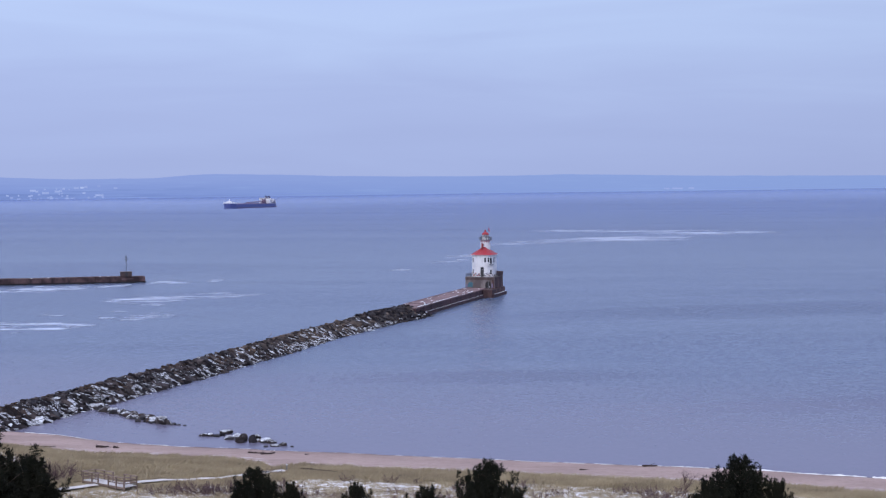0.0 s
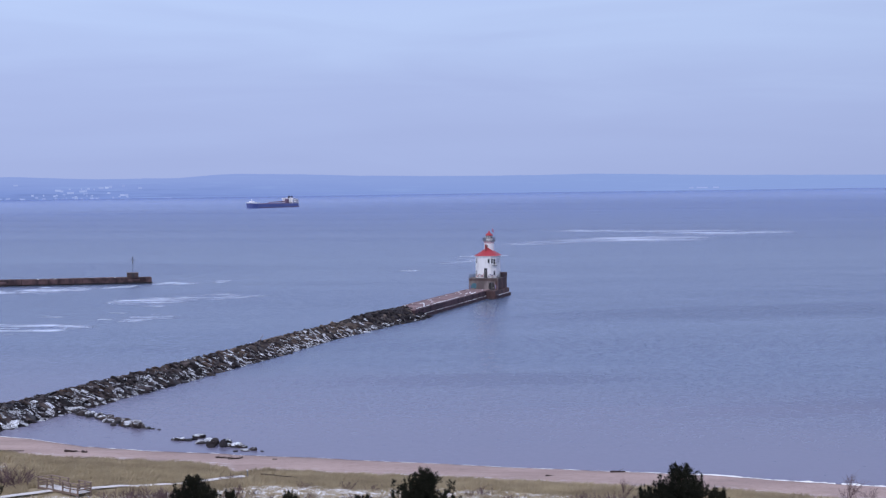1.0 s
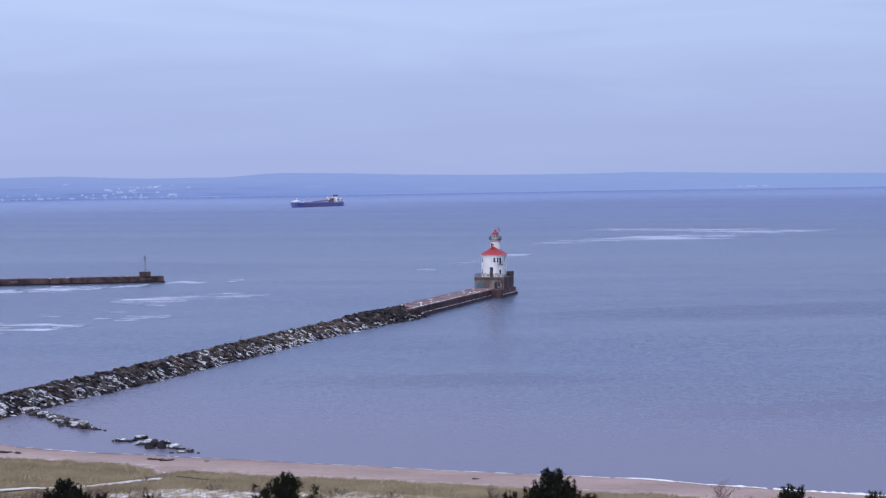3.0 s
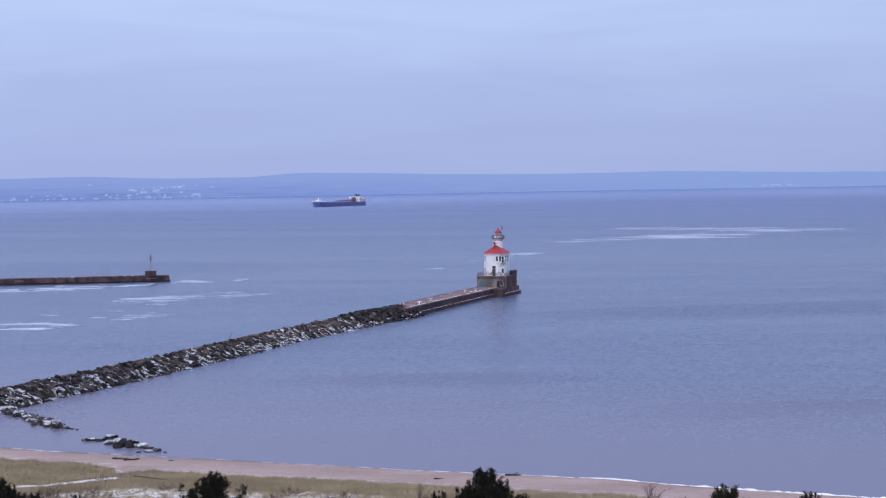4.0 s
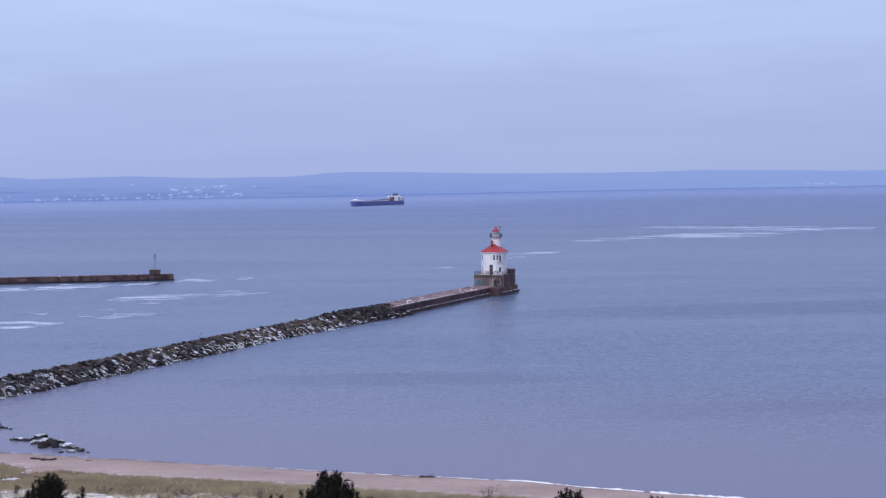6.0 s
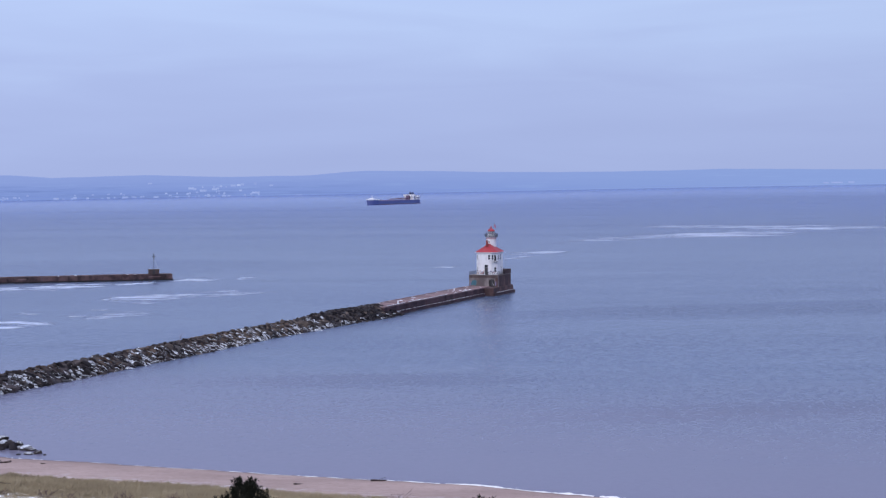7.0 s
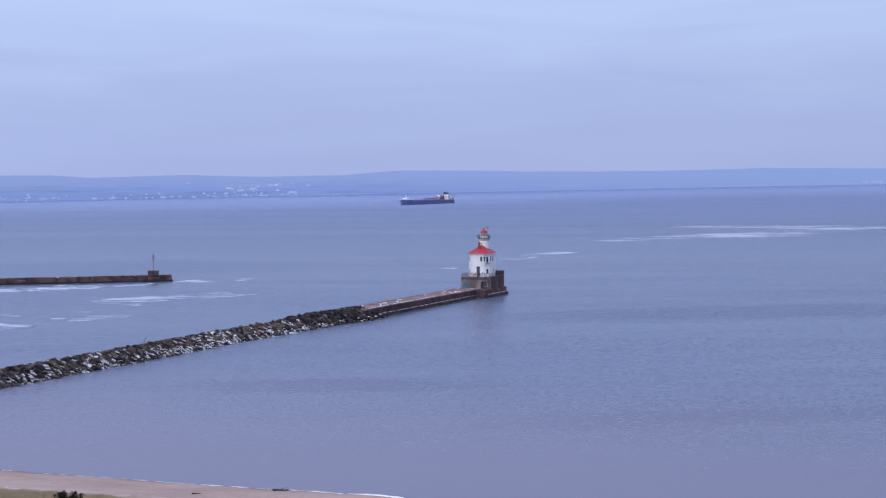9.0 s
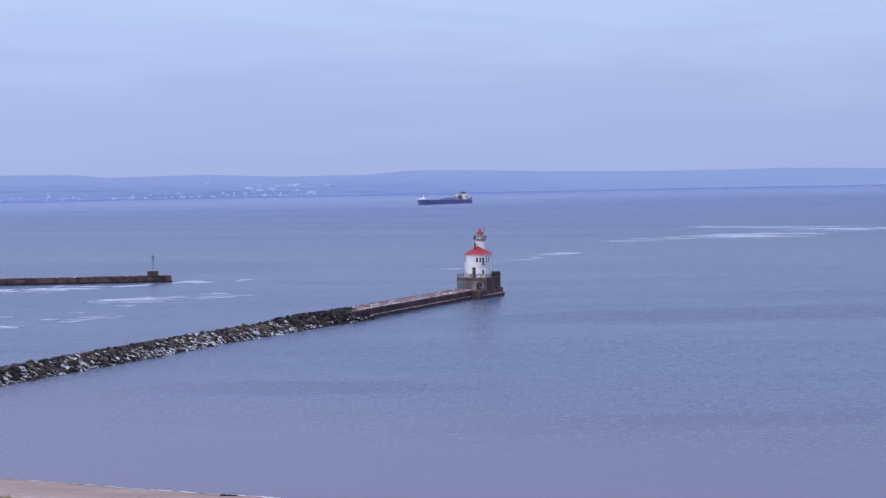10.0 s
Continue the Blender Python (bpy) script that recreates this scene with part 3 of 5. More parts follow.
def stone_faces(g):
    idx = {c: i for i, c in enumerate(g)}
    faces = []
    for ax in range(3):
        for s in (-1, 1):
            o = [a for a in range(3) if a != ax]
            for i in (-1, 0):
                for j in (-1, 0):
                    q = []
                    for di, dj in ((0, 0), (1, 0), (1, 1), (0, 1)):
                        c = [0, 0, 0]
                        c[ax], c[o[0]], c[o[1]] = s, i + di, j + dj
                        q.append(idx[tuple(c)])
                    flip = (s == 1) != (ax == 1)
                    faces.append(tuple(q if flip else q[::-1]))
    return faces


RS = np.random.RandomState(5)
STONES = [stone_verts(RS) for _ in range(12)]
STONE_FACES = stone_faces(STONES[0][0])
STONES = [v for _, v in STONES]
STONE_MESH = {}
for label, mt in (("snowy", M_ROCK_SNOW), ("bare", M_ROCK), ("dark", M_ROCK_DARK)):
    STONE_MESH[label] = [mesh_of("stone", [tuple(c) for c in v], STONE_FACES, mt) for v in STONES]

# near waterline of the rubble mound, from its root to the concrete pier
MOUND_Y = (250, 272, 283, 291, 299, 317, 330, 336, 364, 382, 408, 448, 473, 502, 516, 526, 540)
MOUND_X = (-80, -72.5, -69, -66.4, -64.4, -59.4, -56.6, -54.2, -47.2, -42.9, -36.4, -27.4, -20.2, -12.0, -6.6, -4.3, -1.5)
MOUND_END = 527.0


def mound_z(u, y=0.0):
    """Height of the mound u metres behind its near waterline; it heaps up against the pier."""
    heap = min(1.0, max(0.0, (y - 470) / 24)) * min(1.0, max(0.0, u / 3.0)) * 0.65 * min(1.0, max(0.0, (534 - y) / 10))
    return heap + lerp(u, (-1.5, 0, 2.0, 4.0, 5.6, 7.4, 9.0, 12.0, 14), (-1.0, -0.15, 0.95, 1.85, 2.4, 2.45, 1.7, -0.3, -1.2))


def build_breakwater():
    root = thing("breakwater", pose(-40, 400, 0), "long rubble breakwater of brown quarry stone dusted with snow", "breakwater")
    ux, uy = -0.967, 0.255  # away from the beach
    us = (-1.2, 0.3, 2.0, 4.0, 5.6, 7.4, 9.0, 12.0, 13.5)
    bm = bmesh.new()
    rows = []
    for y in np.arange(250, MOUND_END + 1, 4.0):
        x = lerp(y, MOUND_Y, MOUND_X)
        rows.append([bm.verts.new((x + ux * u + 40, y + uy * u - 400, mound_z(u, y) - 0.6)) for u in us])
    for a, b in zip(rows, rows[1:]):
        for i in range(len(us) - 1):
            bm.faces.new((a[i], b[i], b[i + 1], a[i + 1]))
    # coloured dark so the gaps between the stones read as shaded
    part("core", bm, M_ROCK_DARK, root, "stone core coloured dark for shaded gaps")
    rs = np.random.RandomState(11)
    single = 0
    bulk = {"snowy": ([], []), "bare": ([], []), "dark": ([], [])}

    def lay(kind, m, own):
        nonlocal single
        pick = rs.randint(12)
        if own and single < 300:
            ob = new("stone", STONE_MESH[kind][pick])
            ob.parent = root
            ob.matrix_basis = m
            single += 1
            return
        vs, fs = bulk[kind]
        at = len(vs)
        M = np.array(m)
        vs.extend(map(tuple, STONES[pick] @ M[:3, :3].T + M[:3, 3]))
        fs.extend(tuple(at + i for i in f) for f in STONE_FACES)

    for y0 in np.arange(252, MOUND_END, 0.7):
        for u0 in (-0.3, 0.4, 1.1, 1.8, 2.5, 3.2, 3.9, 4.6, 5.3, 6.1, 6.9, 7.8, 8.8, 10.2, 11.4):
            y, u = y0 + rs.uniform(-0.5, 0.5), u0 + rs.uniform(-0.4, 0.4)
            if y > 523 and u0 > 2.0:
                continue
            x, yy = lerp(y, MOUND_Y, MOUND_X) + ux * u, y + uy * u
            heaped = y > 484
            z = mound_z(u, y) + rs.uniform(-0.42, 0.22)
            if heaped:  # rounder dark blocks tipped against the pier's end
                r = rs.uniform(0.42, 0.72)
                m = pose(x + 40, yy - 400, z, rs.uniform(-30, 30), 12 + rs.uniform(-25, 25), rs.uniform(-60, 60)) @ Matrix.Diagonal((r * rs.uniform(0.9, 1.5), r * rs.uniform(0.7, 1.0), r * rs.uniform(0.55, 0.85), 1))
                kind = "snowy" if u < 1.2 and rs.rand() < 0.7 else ("dark" if rs.rand() < 0.75 else "bare")
            elif u < 5.2:  # slabs leaning down the slope, their faces turned up towards the beach
                r = rs.uniform(0.40, 0.72) * (1.6 if rs.rand() < 0.08 else 1.0)
                m = pose(x + 40, yy - 400, z, rs.normal(20, 19), rs.normal(22, 12), rs.normal(-8, 22)) @ Matrix.Diagonal((r * rs.uniform(0.9, 2.0), r * rs.uniform(0.45, 0.85), r * rs.uniform(0.28, 0.55), 1))
                kind = "dark" if u < 0.0 and rs.rand() < 0.4 else ("snowy" if rs.rand() < (0.95 if u < 2.0 else lerp(y, (300, 380, 470), (0.85, 0.62, 0.28))) else "bare")
            else:  # the crown is of smaller brown blocks
                r = rs.uniform(0.32, 0.6) * (1.6 if rs.rand() < 0.04 else 1.0)
                tilt = -20 if u > 9 else 4
                m = pose(x + 40, yy - 400, z, rs.uniform(-22, 22), tilt + rs.uniform(-18, 18), rs.uniform(-90, 90)) @ Matrix.Diagonal((r * rs.uniform(0.8, 1.5), r * rs.uniform(0.7, 1.0), r * rs.uniform(0.4, 0.75), 1))
                kind = "bare" if rs.rand() < lerp(y, (330, 400), (0.86, 0.96)) else "snowy"
            lay(kind, m, 283 < y0 and u0 < 8)
    for i in range(34):  # low stones strewn off the toe beside the pier's end
        y = rs.uniform(500, 527)
        u = -rs.uniform(0.0, 1.1)
        m = pose(lerp(y, MOUND_Y, MOUND_X) + ux * u + 40, y + uy * u - 400, rs.uniform(-0.1, 0.15), rs.uniform(-20, 20), rs.uniform(-20, 20), rs.uniform(-60, 60)) @ Matrix.Diagonal((rs.uniform(0.4, 0.9), rs.uniform(0.25, 0.5), rs.uniform(0.2, 0.35), 1))
        lay("dark" if rs.rand() < 0.7 else "snowy", m, False)
    for kind, mt in (("snowy", M_ROCK_SNOW), ("bare", M_ROCK), ("dark", M_ROCK_DARK)):
        ob = new("stone_rubble", mesh_of("stone_rubble", *bulk[kind], mt))
        ob.parent = root
        tagged(ob, {"snowy": "snow-capped quarry stones", "bare": "bare brown quarry stones", "dark": "wet dark stones"}[kind], kind="stuff")


build_breakwater()


def dead_branch():
    """A thin bare branch stuck among the crown stones."""
    y, u = 409.0, 6.0
    x, yy = lerp(y, MOUND_Y, MOUND_X) - 0.967 * u, y + 0.255 * u
    root = thing("dead_branch", pose(x, yy, mound_z(u, y) - 0.2), "thin leafless branch stuck upright between the breakwater stones", "branch")
    part("stem", bar((0, 0, 0), (1.1, 0, 2.7), 0.07, 0.03, 5), M_TWIG, root)
    part("twig", bar((0.5, 0, 1.2), (0.35, 0.2, 1.9), 0.04, 0.015, 4), M_TWIG, root)
    part("twig", bar((0.75, 0, 1.85), (1.35, -0.1, 2.4), 0.035, 0.015, 4), M_TWIG, root)


dead_branch()


def boulder(x, y, r, snow, label, group, rs, z=0.0):
    ob = new("boulder", STONE_MESH["capped" if snow else "worn"][rs.randint(8)])
    ob.matrix_basis = pose(x, y, z, rs.uniform(-12, 12), rs.uniform(-12, 12), rs.uniform(0, 360)) @ Matrix.Diagonal((r * rs.uniform(1.0, 1.5), r * rs.uniform(0.8, 1.0), r * rs.uniform(0.65, 0.95), 1))
    return tagged(ob, label, "boulder", group)


def rounded_stone(seed):
    """A wave-worn boulder, lumpy and broken on some sides."""
    rs = np.random.RandomState(seed)
    bm = bmesh.new()
    bmesh.ops.create_icosphere(bm, subdivisions=3, radius=1.0)
    cuts = []
    for _ in range(7):
        nrm = Vector(rs.normal(size=3)).normalized()
        cuts.append((nrm, rs.uniform(0.62, 0.9)))
    for v in bm.verts:
        v.co *= 1.08 + 0.22 * noise.noise(v.co * 1.4 + Vector((seed * 3.1, 0, 0))) + 0.07 * noise.noise(v.co * 4.0 + Vector((0, seed, 0)))
        for nrm, reach in cuts:
            over = v.co.dot(nrm) - reach
            if over > 0:
                v.co -= 0.85 * over * nrm
    return bm


for label, mt in (("capped", M_BOULDER), ("worn", M_ROCK_DARK)):
    STONE_MESH[label] = []
    for i in range(8):
        me = bpy.data.meshes.new("boulder")
        bm = rounded_stone(i + 1)
        bm.to_mesh(me)
        bm.free()
        me.materials.append(mt)
        STONE_MESH[label].append(me)

rs = np.random.RandomState(3)
for i in range(58):
    k = i / 57
    x, y = -63.5 + 17.5 * k, 309.5 - 23.2 * k
    r = rs.uniform(0.45, 0.95) * (1.2 - 0.25 * k)
    boulder(x + rs.uniform(-0.7, 0.7), y + rs.uniform(-1.6, 1.6), r, rs.rand() < 0.93, "snow-capped boulder in a low spur beside the breakwater", "spur of boulders", rs, 0.15)
boulder(-47.0, 287.4, 1.0, True, "large snow-streaked brown boulder at the tip of the spur", "spur of boulders", rs, 0.5)
for x, y, r, s in ((-45.0, 285.6, 0.6, 0), (-44.0, 285.2, 0.35, 0), (-42.9, 284.3, 0.3, 0), (-51.5, 289.5, 0.55, 0), (-50.3, 289.8, 0.4, 0)):
    boulder(x, y, r, s, "low wet boulder awash by the spur", "spur of boulders", rs)
for x, y, lx, ly, h, s in ((-38.1, 272.4, 0.75, 0.5, 0.32, 1), (-37.0, 272.4, 0.6, 0.45, 0.38, 1), (-35.9, 271.9, 0.7, 0.45, 0.30, 0), (-34.8, 275.2, 1.15, 0.6, 0.50, 1), (-35.3, 273.0, 0.6, 0.5, 0.25, 0),
                           (-33.5, 269.0, 0.95, 0.7, 0.50, 1), (-32.4, 269.6, 1.0, 0.8, 0.60, 1), (-31.3, 269.0, 0.8, 0.7, 0.70, 1), (-31.3, 265.0, 0.62, 0.5, 0.36, 0), (-31.4, 266.4, 0.9, 0.6, 0.6, 1), (-29.5, 265.6, 0.72, 0.6, 0.95, 0),
                           (-29.0, 266.8, 0.6, 0.5, 0.9, 1), (-28.6, 266.2, 0.7, 0.5, 0.35, 1), (-27.5, 265.4, 1.0, 0.75, 0.55, 1), (-26.5, 264.8, 0.85, 0.7, 0.45, 1), (-25.6, 261.4, 0.85, 0.5, 0.28, 1), (-24.6, 262.0, 0.75, 0.55, 0.40, 1), (-27.1, 260.8, 0.4, 0.3, 0.16, 0), (-23.0, 260.6, 0.3, 0.22, 0.14, 0)):
    ob = new("boulder", STONE_MESH["capped" if s else "worn"][rs.randint(8)])
    ob.matrix_basis = pose(x, y, h * 0.25, rs.uniform(-8, 8), rs.uniform(-8, 8), rs.uniform(-25, 25)) @ Matrix.Diagonal((lx, ly, h, 1))
    tagged(ob, ("snow-capped boulder" if s else "bare dark boulder") + " standing in shallow water off the beach", "boulder", "boulders off the beach")


# ---- concrete pier and light station, in the pier's own axes ----
PF = pose(-4.9, 531.0, 0, 0, 0, -13.4)
DECK_Z = 3.0


def build_pier():
    root = thing("pier", PF, "weathered reddish concrete pier with patchy snow on its deck", "pier", kind="structure")
    rs = np.random.RandomState(2)
    y = -14.0
    while y < 88:
        ln = rs.uniform(8.5, 10.5)
        e = min(y + ln, 88.5)
        dz = rs.uniform(-0.08, 0.06)
        part("wall_block", boxed(-7.8, rs.uniform(-0.06, 0.0), y, e - rs.uniform(0.1, 0.35), -1.5, DECK_Z - 0.35 + dz, 0.08), M_PIER, root)
        for j, (a, b) in enumerate(((-7.75, -5.2), (-5.15, -2.6), (-2.55, 0.05))):
            part("deck_slab", boxed(a, b, y + 0.03, e - 0.1, DECK_Z - 0.36 + dz, DECK_Z + dz + rs.uniform(-0.03, 0.03), 0.05), M_DECK, root)
        y = e
    part("ledge", boxed(0.0, 0.55, -13.9, 81, -1.5, 1.0, 0.06), M_PIER, root, "low footing ledge along the waterline")
    y = -13.0
    while y < 80.5:
        e = min(y + rs.uniform(2, 9), 80.9)
        part("ledge_snow", boxed(0.05, rs.uniform(0.25, 0.5), y, e, 1.004, 1.05, 0.02), M_SNOW, root, "snow lying on the ledge")
        y = e + rs.uniform(0.2, 2.5)
    # pale snow drifts on the deck
    bm = bmesh.new()
    for i in range(26):
        cx, cy = rs.uniform(-7.2, -0.8), rs.uniform(-8, 84)
        if rs.rand() < 0.6:
            cx = rs.uniform(-7.5, -6.2)
        w, l = rs.uniform(0.12, 0.34), rs.uniform(0.3, 1.6)
        lathe(bm, [(1.0, DECK_Z - 0.05), (0.8, DECK_Z + 0.06), (0.4, DECK_Z + 0.10)], n=9, at=(cx, cy), sx=w, sy=l, turn=rs.uniform(0, 1))
    part("deck_snow", bm, M_SNOW, root, "small drifts of snow")
    y = -11.0
    while y < 78:  # a broken white line caught along the near edge
        ln = rs.uniform(1.0, 6.5)
        if rs.rand() < (0.8 if y < 40 else 0.4):
            part("edge_snow", boxed(-rs.uniform(0.25, 0.55), -0.03, y, y + ln, DECK_Z + 0.03, DECK_Z + 0.13, 0.03), M_SNOW, root, "snow caught along the deck edge")
        y += ln + rs.uniform(0.2, 1.6)
    # worn kerb stones along the far edge
    y = 0.0
    while y < 84:
        ln = rs.uniform(2.5, 5.5)
        part("kerb_stone", boxed(-7.7, -7.2, y, y + ln - 0.08, DECK_Z - 0.02, DECK_Z + rs.uniform(0.10, 0.2), 0.04), M_DECK, root)
        y += ln
    bm = bmesh.new()
    beam(bm, (-0.6, -1.0, DECK_Z), (-0.6, -1.0, DECK_Z + 0.9), 0.22, 0.2, 8)
    part("bollard", bm, M_SNOW, root, "snow-covered mooring bollard")


build_pier()

HX, HY = -2.3, 95.3  # axis of the keeper's house
PT = 6.62  # top of the base


def house_ring(hx, hy, cut):
    return [(-hx + cut, -hy), (hx - cut, -hy), (hx, -hy + cut), (hx, hy - cut), (hx - cut, hy), (-hx + cut, hy), (-hx, hy - cut), (-hx, -hy + cut)]


def window(root, m, w, h, glass=M_GLASS, sill=True):
    """A sash window in a wall that faces local -y: frame proud, panes set in, glazing bars, sill."""
    fr = bmesh.new()
    t = 0.09
    box(fr, -w / 2 - t, -w / 2, -0.05, 0.04, -h / 2 - t, h / 2 + t)
    box(fr, w / 2, w / 2 + t, -0.05, 0.04, -h / 2 - t, h / 2 + t)
    box(fr, -w / 2, w / 2, -0.05, 0.04, h / 2, h / 2 + t)
    box(fr, -w / 2, w / 2, -0.05, 0.04, -h / 2 - t, -h / 2)
    frame_ob = part("window", fr, M_WHITE, root, "", m)
    part("pane", boxed(-w / 2, w / 2, -0.02, 0.03, -h / 2, h / 2), glass, frame_ob, "dark glass")
    part("glazing_bar", boxed(-w / 2, w / 2, -0.045, -0.021, -0.03, 0.03), M_WHITE, frame_ob)
    if sill:
        part("sill", boxed(-w / 2 - 0.15, w / 2 + 0.15, -0.2, 0.02, -h / 2 - t - 0.1, -h / 2 - t), M_WHITE, frame_ob)
    return frame_ob


def scrawl(x0, x1, z0, z1, y, seed):
    """A thin ragged patch of paint on a wall that faces local -y."""
    rs = np.random.RandomState(seed)
    bm = bmesh.new()
    cx, cz, n = (x0 + x1) / 2, (z0 + z1) / 2, 18
    f = []
    for i in range(n):
        a = 2 * math.pi * i / n
        k = rs.uniform(0.7, 1.1)
        sq = 1.0 / max(abs(math.cos(a)), abs(math.sin(a))) ** 0.6
        f.append(bm.verts.new((cx + (x1 - x0) / 2 * k * sq * math.cos(a), y, cz + (z1 - z0) / 2 * k * sq * math.sin(a))))
    bm.faces.new(f)
    return bm


def scribble(x0, x1, z0, z1, y, seed, strokes):
    """Unreadable sprayed strokes, bars and hooks on a wall that faces local -y."""
    rs = np.random.RandomState(seed)
    bm = bmesh.new()
    for i in range(strokes):
        x, z = x0 + (x1 - x0) * (i + rs.rand()) / strokes, rs.uniform(z0, z1)
        h, a, t = (z1 - z0) * rs.uniform(0.25, 0.5), rs.uniform(-0.9, 0.9), rs.uniform(0.05, 0.11)
        for turn in (a, a + rs.uniform(0.8, 1.8)):
            dx, dz = math.sin(turn) * h, math.cos(turn) * h
            nx, nz = math.cos(turn) * t, -math.sin(turn) * t
            lo, hi = max(z0, min(z1, z - dz / 2)), max(z0, min(z1, z + dz / 2))
            yy = y - 0.0015 * (2 * i + (turn != a))
            bm.faces.new([bm.verts.new(c) for c in ((x - dx / 2 - nx, yy, lo - nz), (x - dx / 2 + nx, yy, lo + nz), (x + dx / 2 + nx, yy, hi + nz), (x + dx / 2 - nx, yy, hi - nz))])
            h *= 0.7
    return bm


def build_base():
    root = thing("concrete_platform", PF, "stained concrete lighthouse base with an arched doorway and graffiti", "foundation")
    part("plinth", boxed(-8.6, 3.45, 88.4, 104.7, -1.5, 2.75, 0.12), M_BASE_RED, root, "dark red-stained lower plinth")
    part("plinth_front", boxed(0.02, 3.45, 81.0, 88.38, -1.5, 2.75, 0.12), M_BASE_RED, root, "dark plinth end beside the pier")
    part("footing", boxed(3.45, 4.1, 81.0, 104.7, -1.5, 1.05, 0.08), M_PIER, root)
    part("footing_snow", boxed(3.5, 3.85, 84.5, 104.3, 1.054, 1.10, 0.02), M_SNOW, root, "snow on the footing")
    x0, x1, y0, y1 = -7.8, 2.75, 88.5, 104.0
    ax0, ax1, spring = -0.6, 1.6, 4.55
    # front wall with an arched opening through it
    n = 10
    cx, r = (ax0 + ax1) / 2, (ax1 - ax0) / 2
    arc = [(cx - r * math.cos(math.pi * i / n), spring + 0.75 * r * math.sin(math.pi * i / n)) for i in range(n + 1)]
    outline = [(x0, 2.752), (ax0, 2.752), *arc, (ax1, 2.752), (x1, 2.752), (x1, PT), (x0, PT)]
    bm = bmesh.new()
    f = [bm.verts.new((x, y0, z)) for x, z in outline]
    b = [bm.verts.new((x, y0 + 0.9, z)) for x, z in outline]
    bm.faces.new(f)
    bm.faces.new(b[::-1])
    for i in range(len(f)):
        bm.faces.new((f[i], b[i], b[(i + 1) % len(f)], f[(i + 1) % len(f)]))
    bmesh.ops.recalc_face_normals(bm, faces=bm.faces[:])
    part("front_wall", bm, M_BASE, root, "pale stained front wall with an arch")
    part("arch_door", boxed(ax0, ax1, y0 + 0.6, y0 + 0.7, 2.76, spring + r), M_BLACK, root, "dark doorway under the arch")
    part("door_bar", boxed(0.45, 0.57, y0 + 0.4, y0 + 0.5, 2.76, 5.3), M_STEEL, root)
    part("coping_band", boxed(x0 - 0.05, x1 + 0.05, y0 - 0.05, y0 - 0.002, PT - 0.75, PT, 0.02), M_BASE_BROWN, root, "brown-stained upper band of the front wall")
    part("corner_pier", boxed(ax1 + 0.25, x1 + 0.05, y0 - 0.05, y0 - 0.002, 2.752, PT - 0.754, 0.02), M_BASE_RED, root, "dark stained wall end")
    part("side_wall", boxed(x1 - 0.9, x1 + 0.004, y0 + 0.92, y1, 2.752, PT, 0.05), M_BASE_RED, root, "dark red-stained side wall")
    part("side_wall", boxed(x0, x0 + 0.9, y0 + 0.92, y1, 2.752, PT, 0.05), M_BASE, root)
    part("back_wall", boxed(x0 + 0.91, x1 - 0.91, y1 - 0.9, y1, 2.752, PT, 0.05), M_BASE, root)
    part("terrace_slab", boxed(x0 - 0.12, x1 + 0.12, y0 - 0.12, y1 + 0.12, PT + 0.004, PT + 0.26, 0.06), M_BASE, root, "concrete terrace edge")
    part("parapet", boxed(x1 - 0.45, x1 + 0.1, y0 + 8.2, y1, PT + 0.264, PT + 1.75, 0.08), M_BASE_RED, root, "raised dark parapet on the lake side")
    part("parapet", boxed(x0 + 4, x1 - 0.47, y1 - 0.55, y1, PT + 0.264, PT + 1.75, 0.08), M_BASE_RED, root, "raised dark parapet on the lake side")
    # spray-painted patches
    part("graffiti", scrawl(-7.1, -4.9, 3.1, 5.1, y0 - 0.012, 7), M_TEAL, root, "teal spray-painted patch")
    part("graffiti", scrawl(-7.5, -7.1, 3.0, 4.7, y0 - 0.018, 9), M_VIOLET, root, "violet spray-painted patch")
    part("graffiti", boxed(0.8, 1.05, y0 + 0.58, y0 + 0.597, 3.3, 3.6), M_WHITE, root, "white spray-painted patch")
    part("graffiti", scrawl(1.75, 2.2, 3.0, 4.6, y0 - 0.062, 7), M_VIOLET, root, "violet spray-painted patch")
    # terrace railing
    tz = PT + 0.26
    run = [(x0 + 0.1, y1 - 1.5), (x0 + 0.1, y0 + 0.1), (x1 - 0.1, y0 + 0.1), (x1 - 0.1, y0 + 8.0)]
    for (ax, ay), (bx, by) in zip(run, run[1:]):
        ln = math.hypot(bx - ax, by - ay)
        n = max(2, round(ln / 1.6))
        for i in range(n + (bx == run[-1][0] and by == run[-1][1])):
            px, py = ax + (bx - ax) * i / n, ay + (by - ay) * i / n
            part("rail_post", bar((px, py, tz), (px, py, tz + 1.15), 0.06), M_BLACK, root)
        for z in (0.4, 0.78, 1.15):
            part("rail", bar((ax, ay, tz + z), (bx, by, tz + z), 0.035), M_BLACK, root)
    return root


build_base()


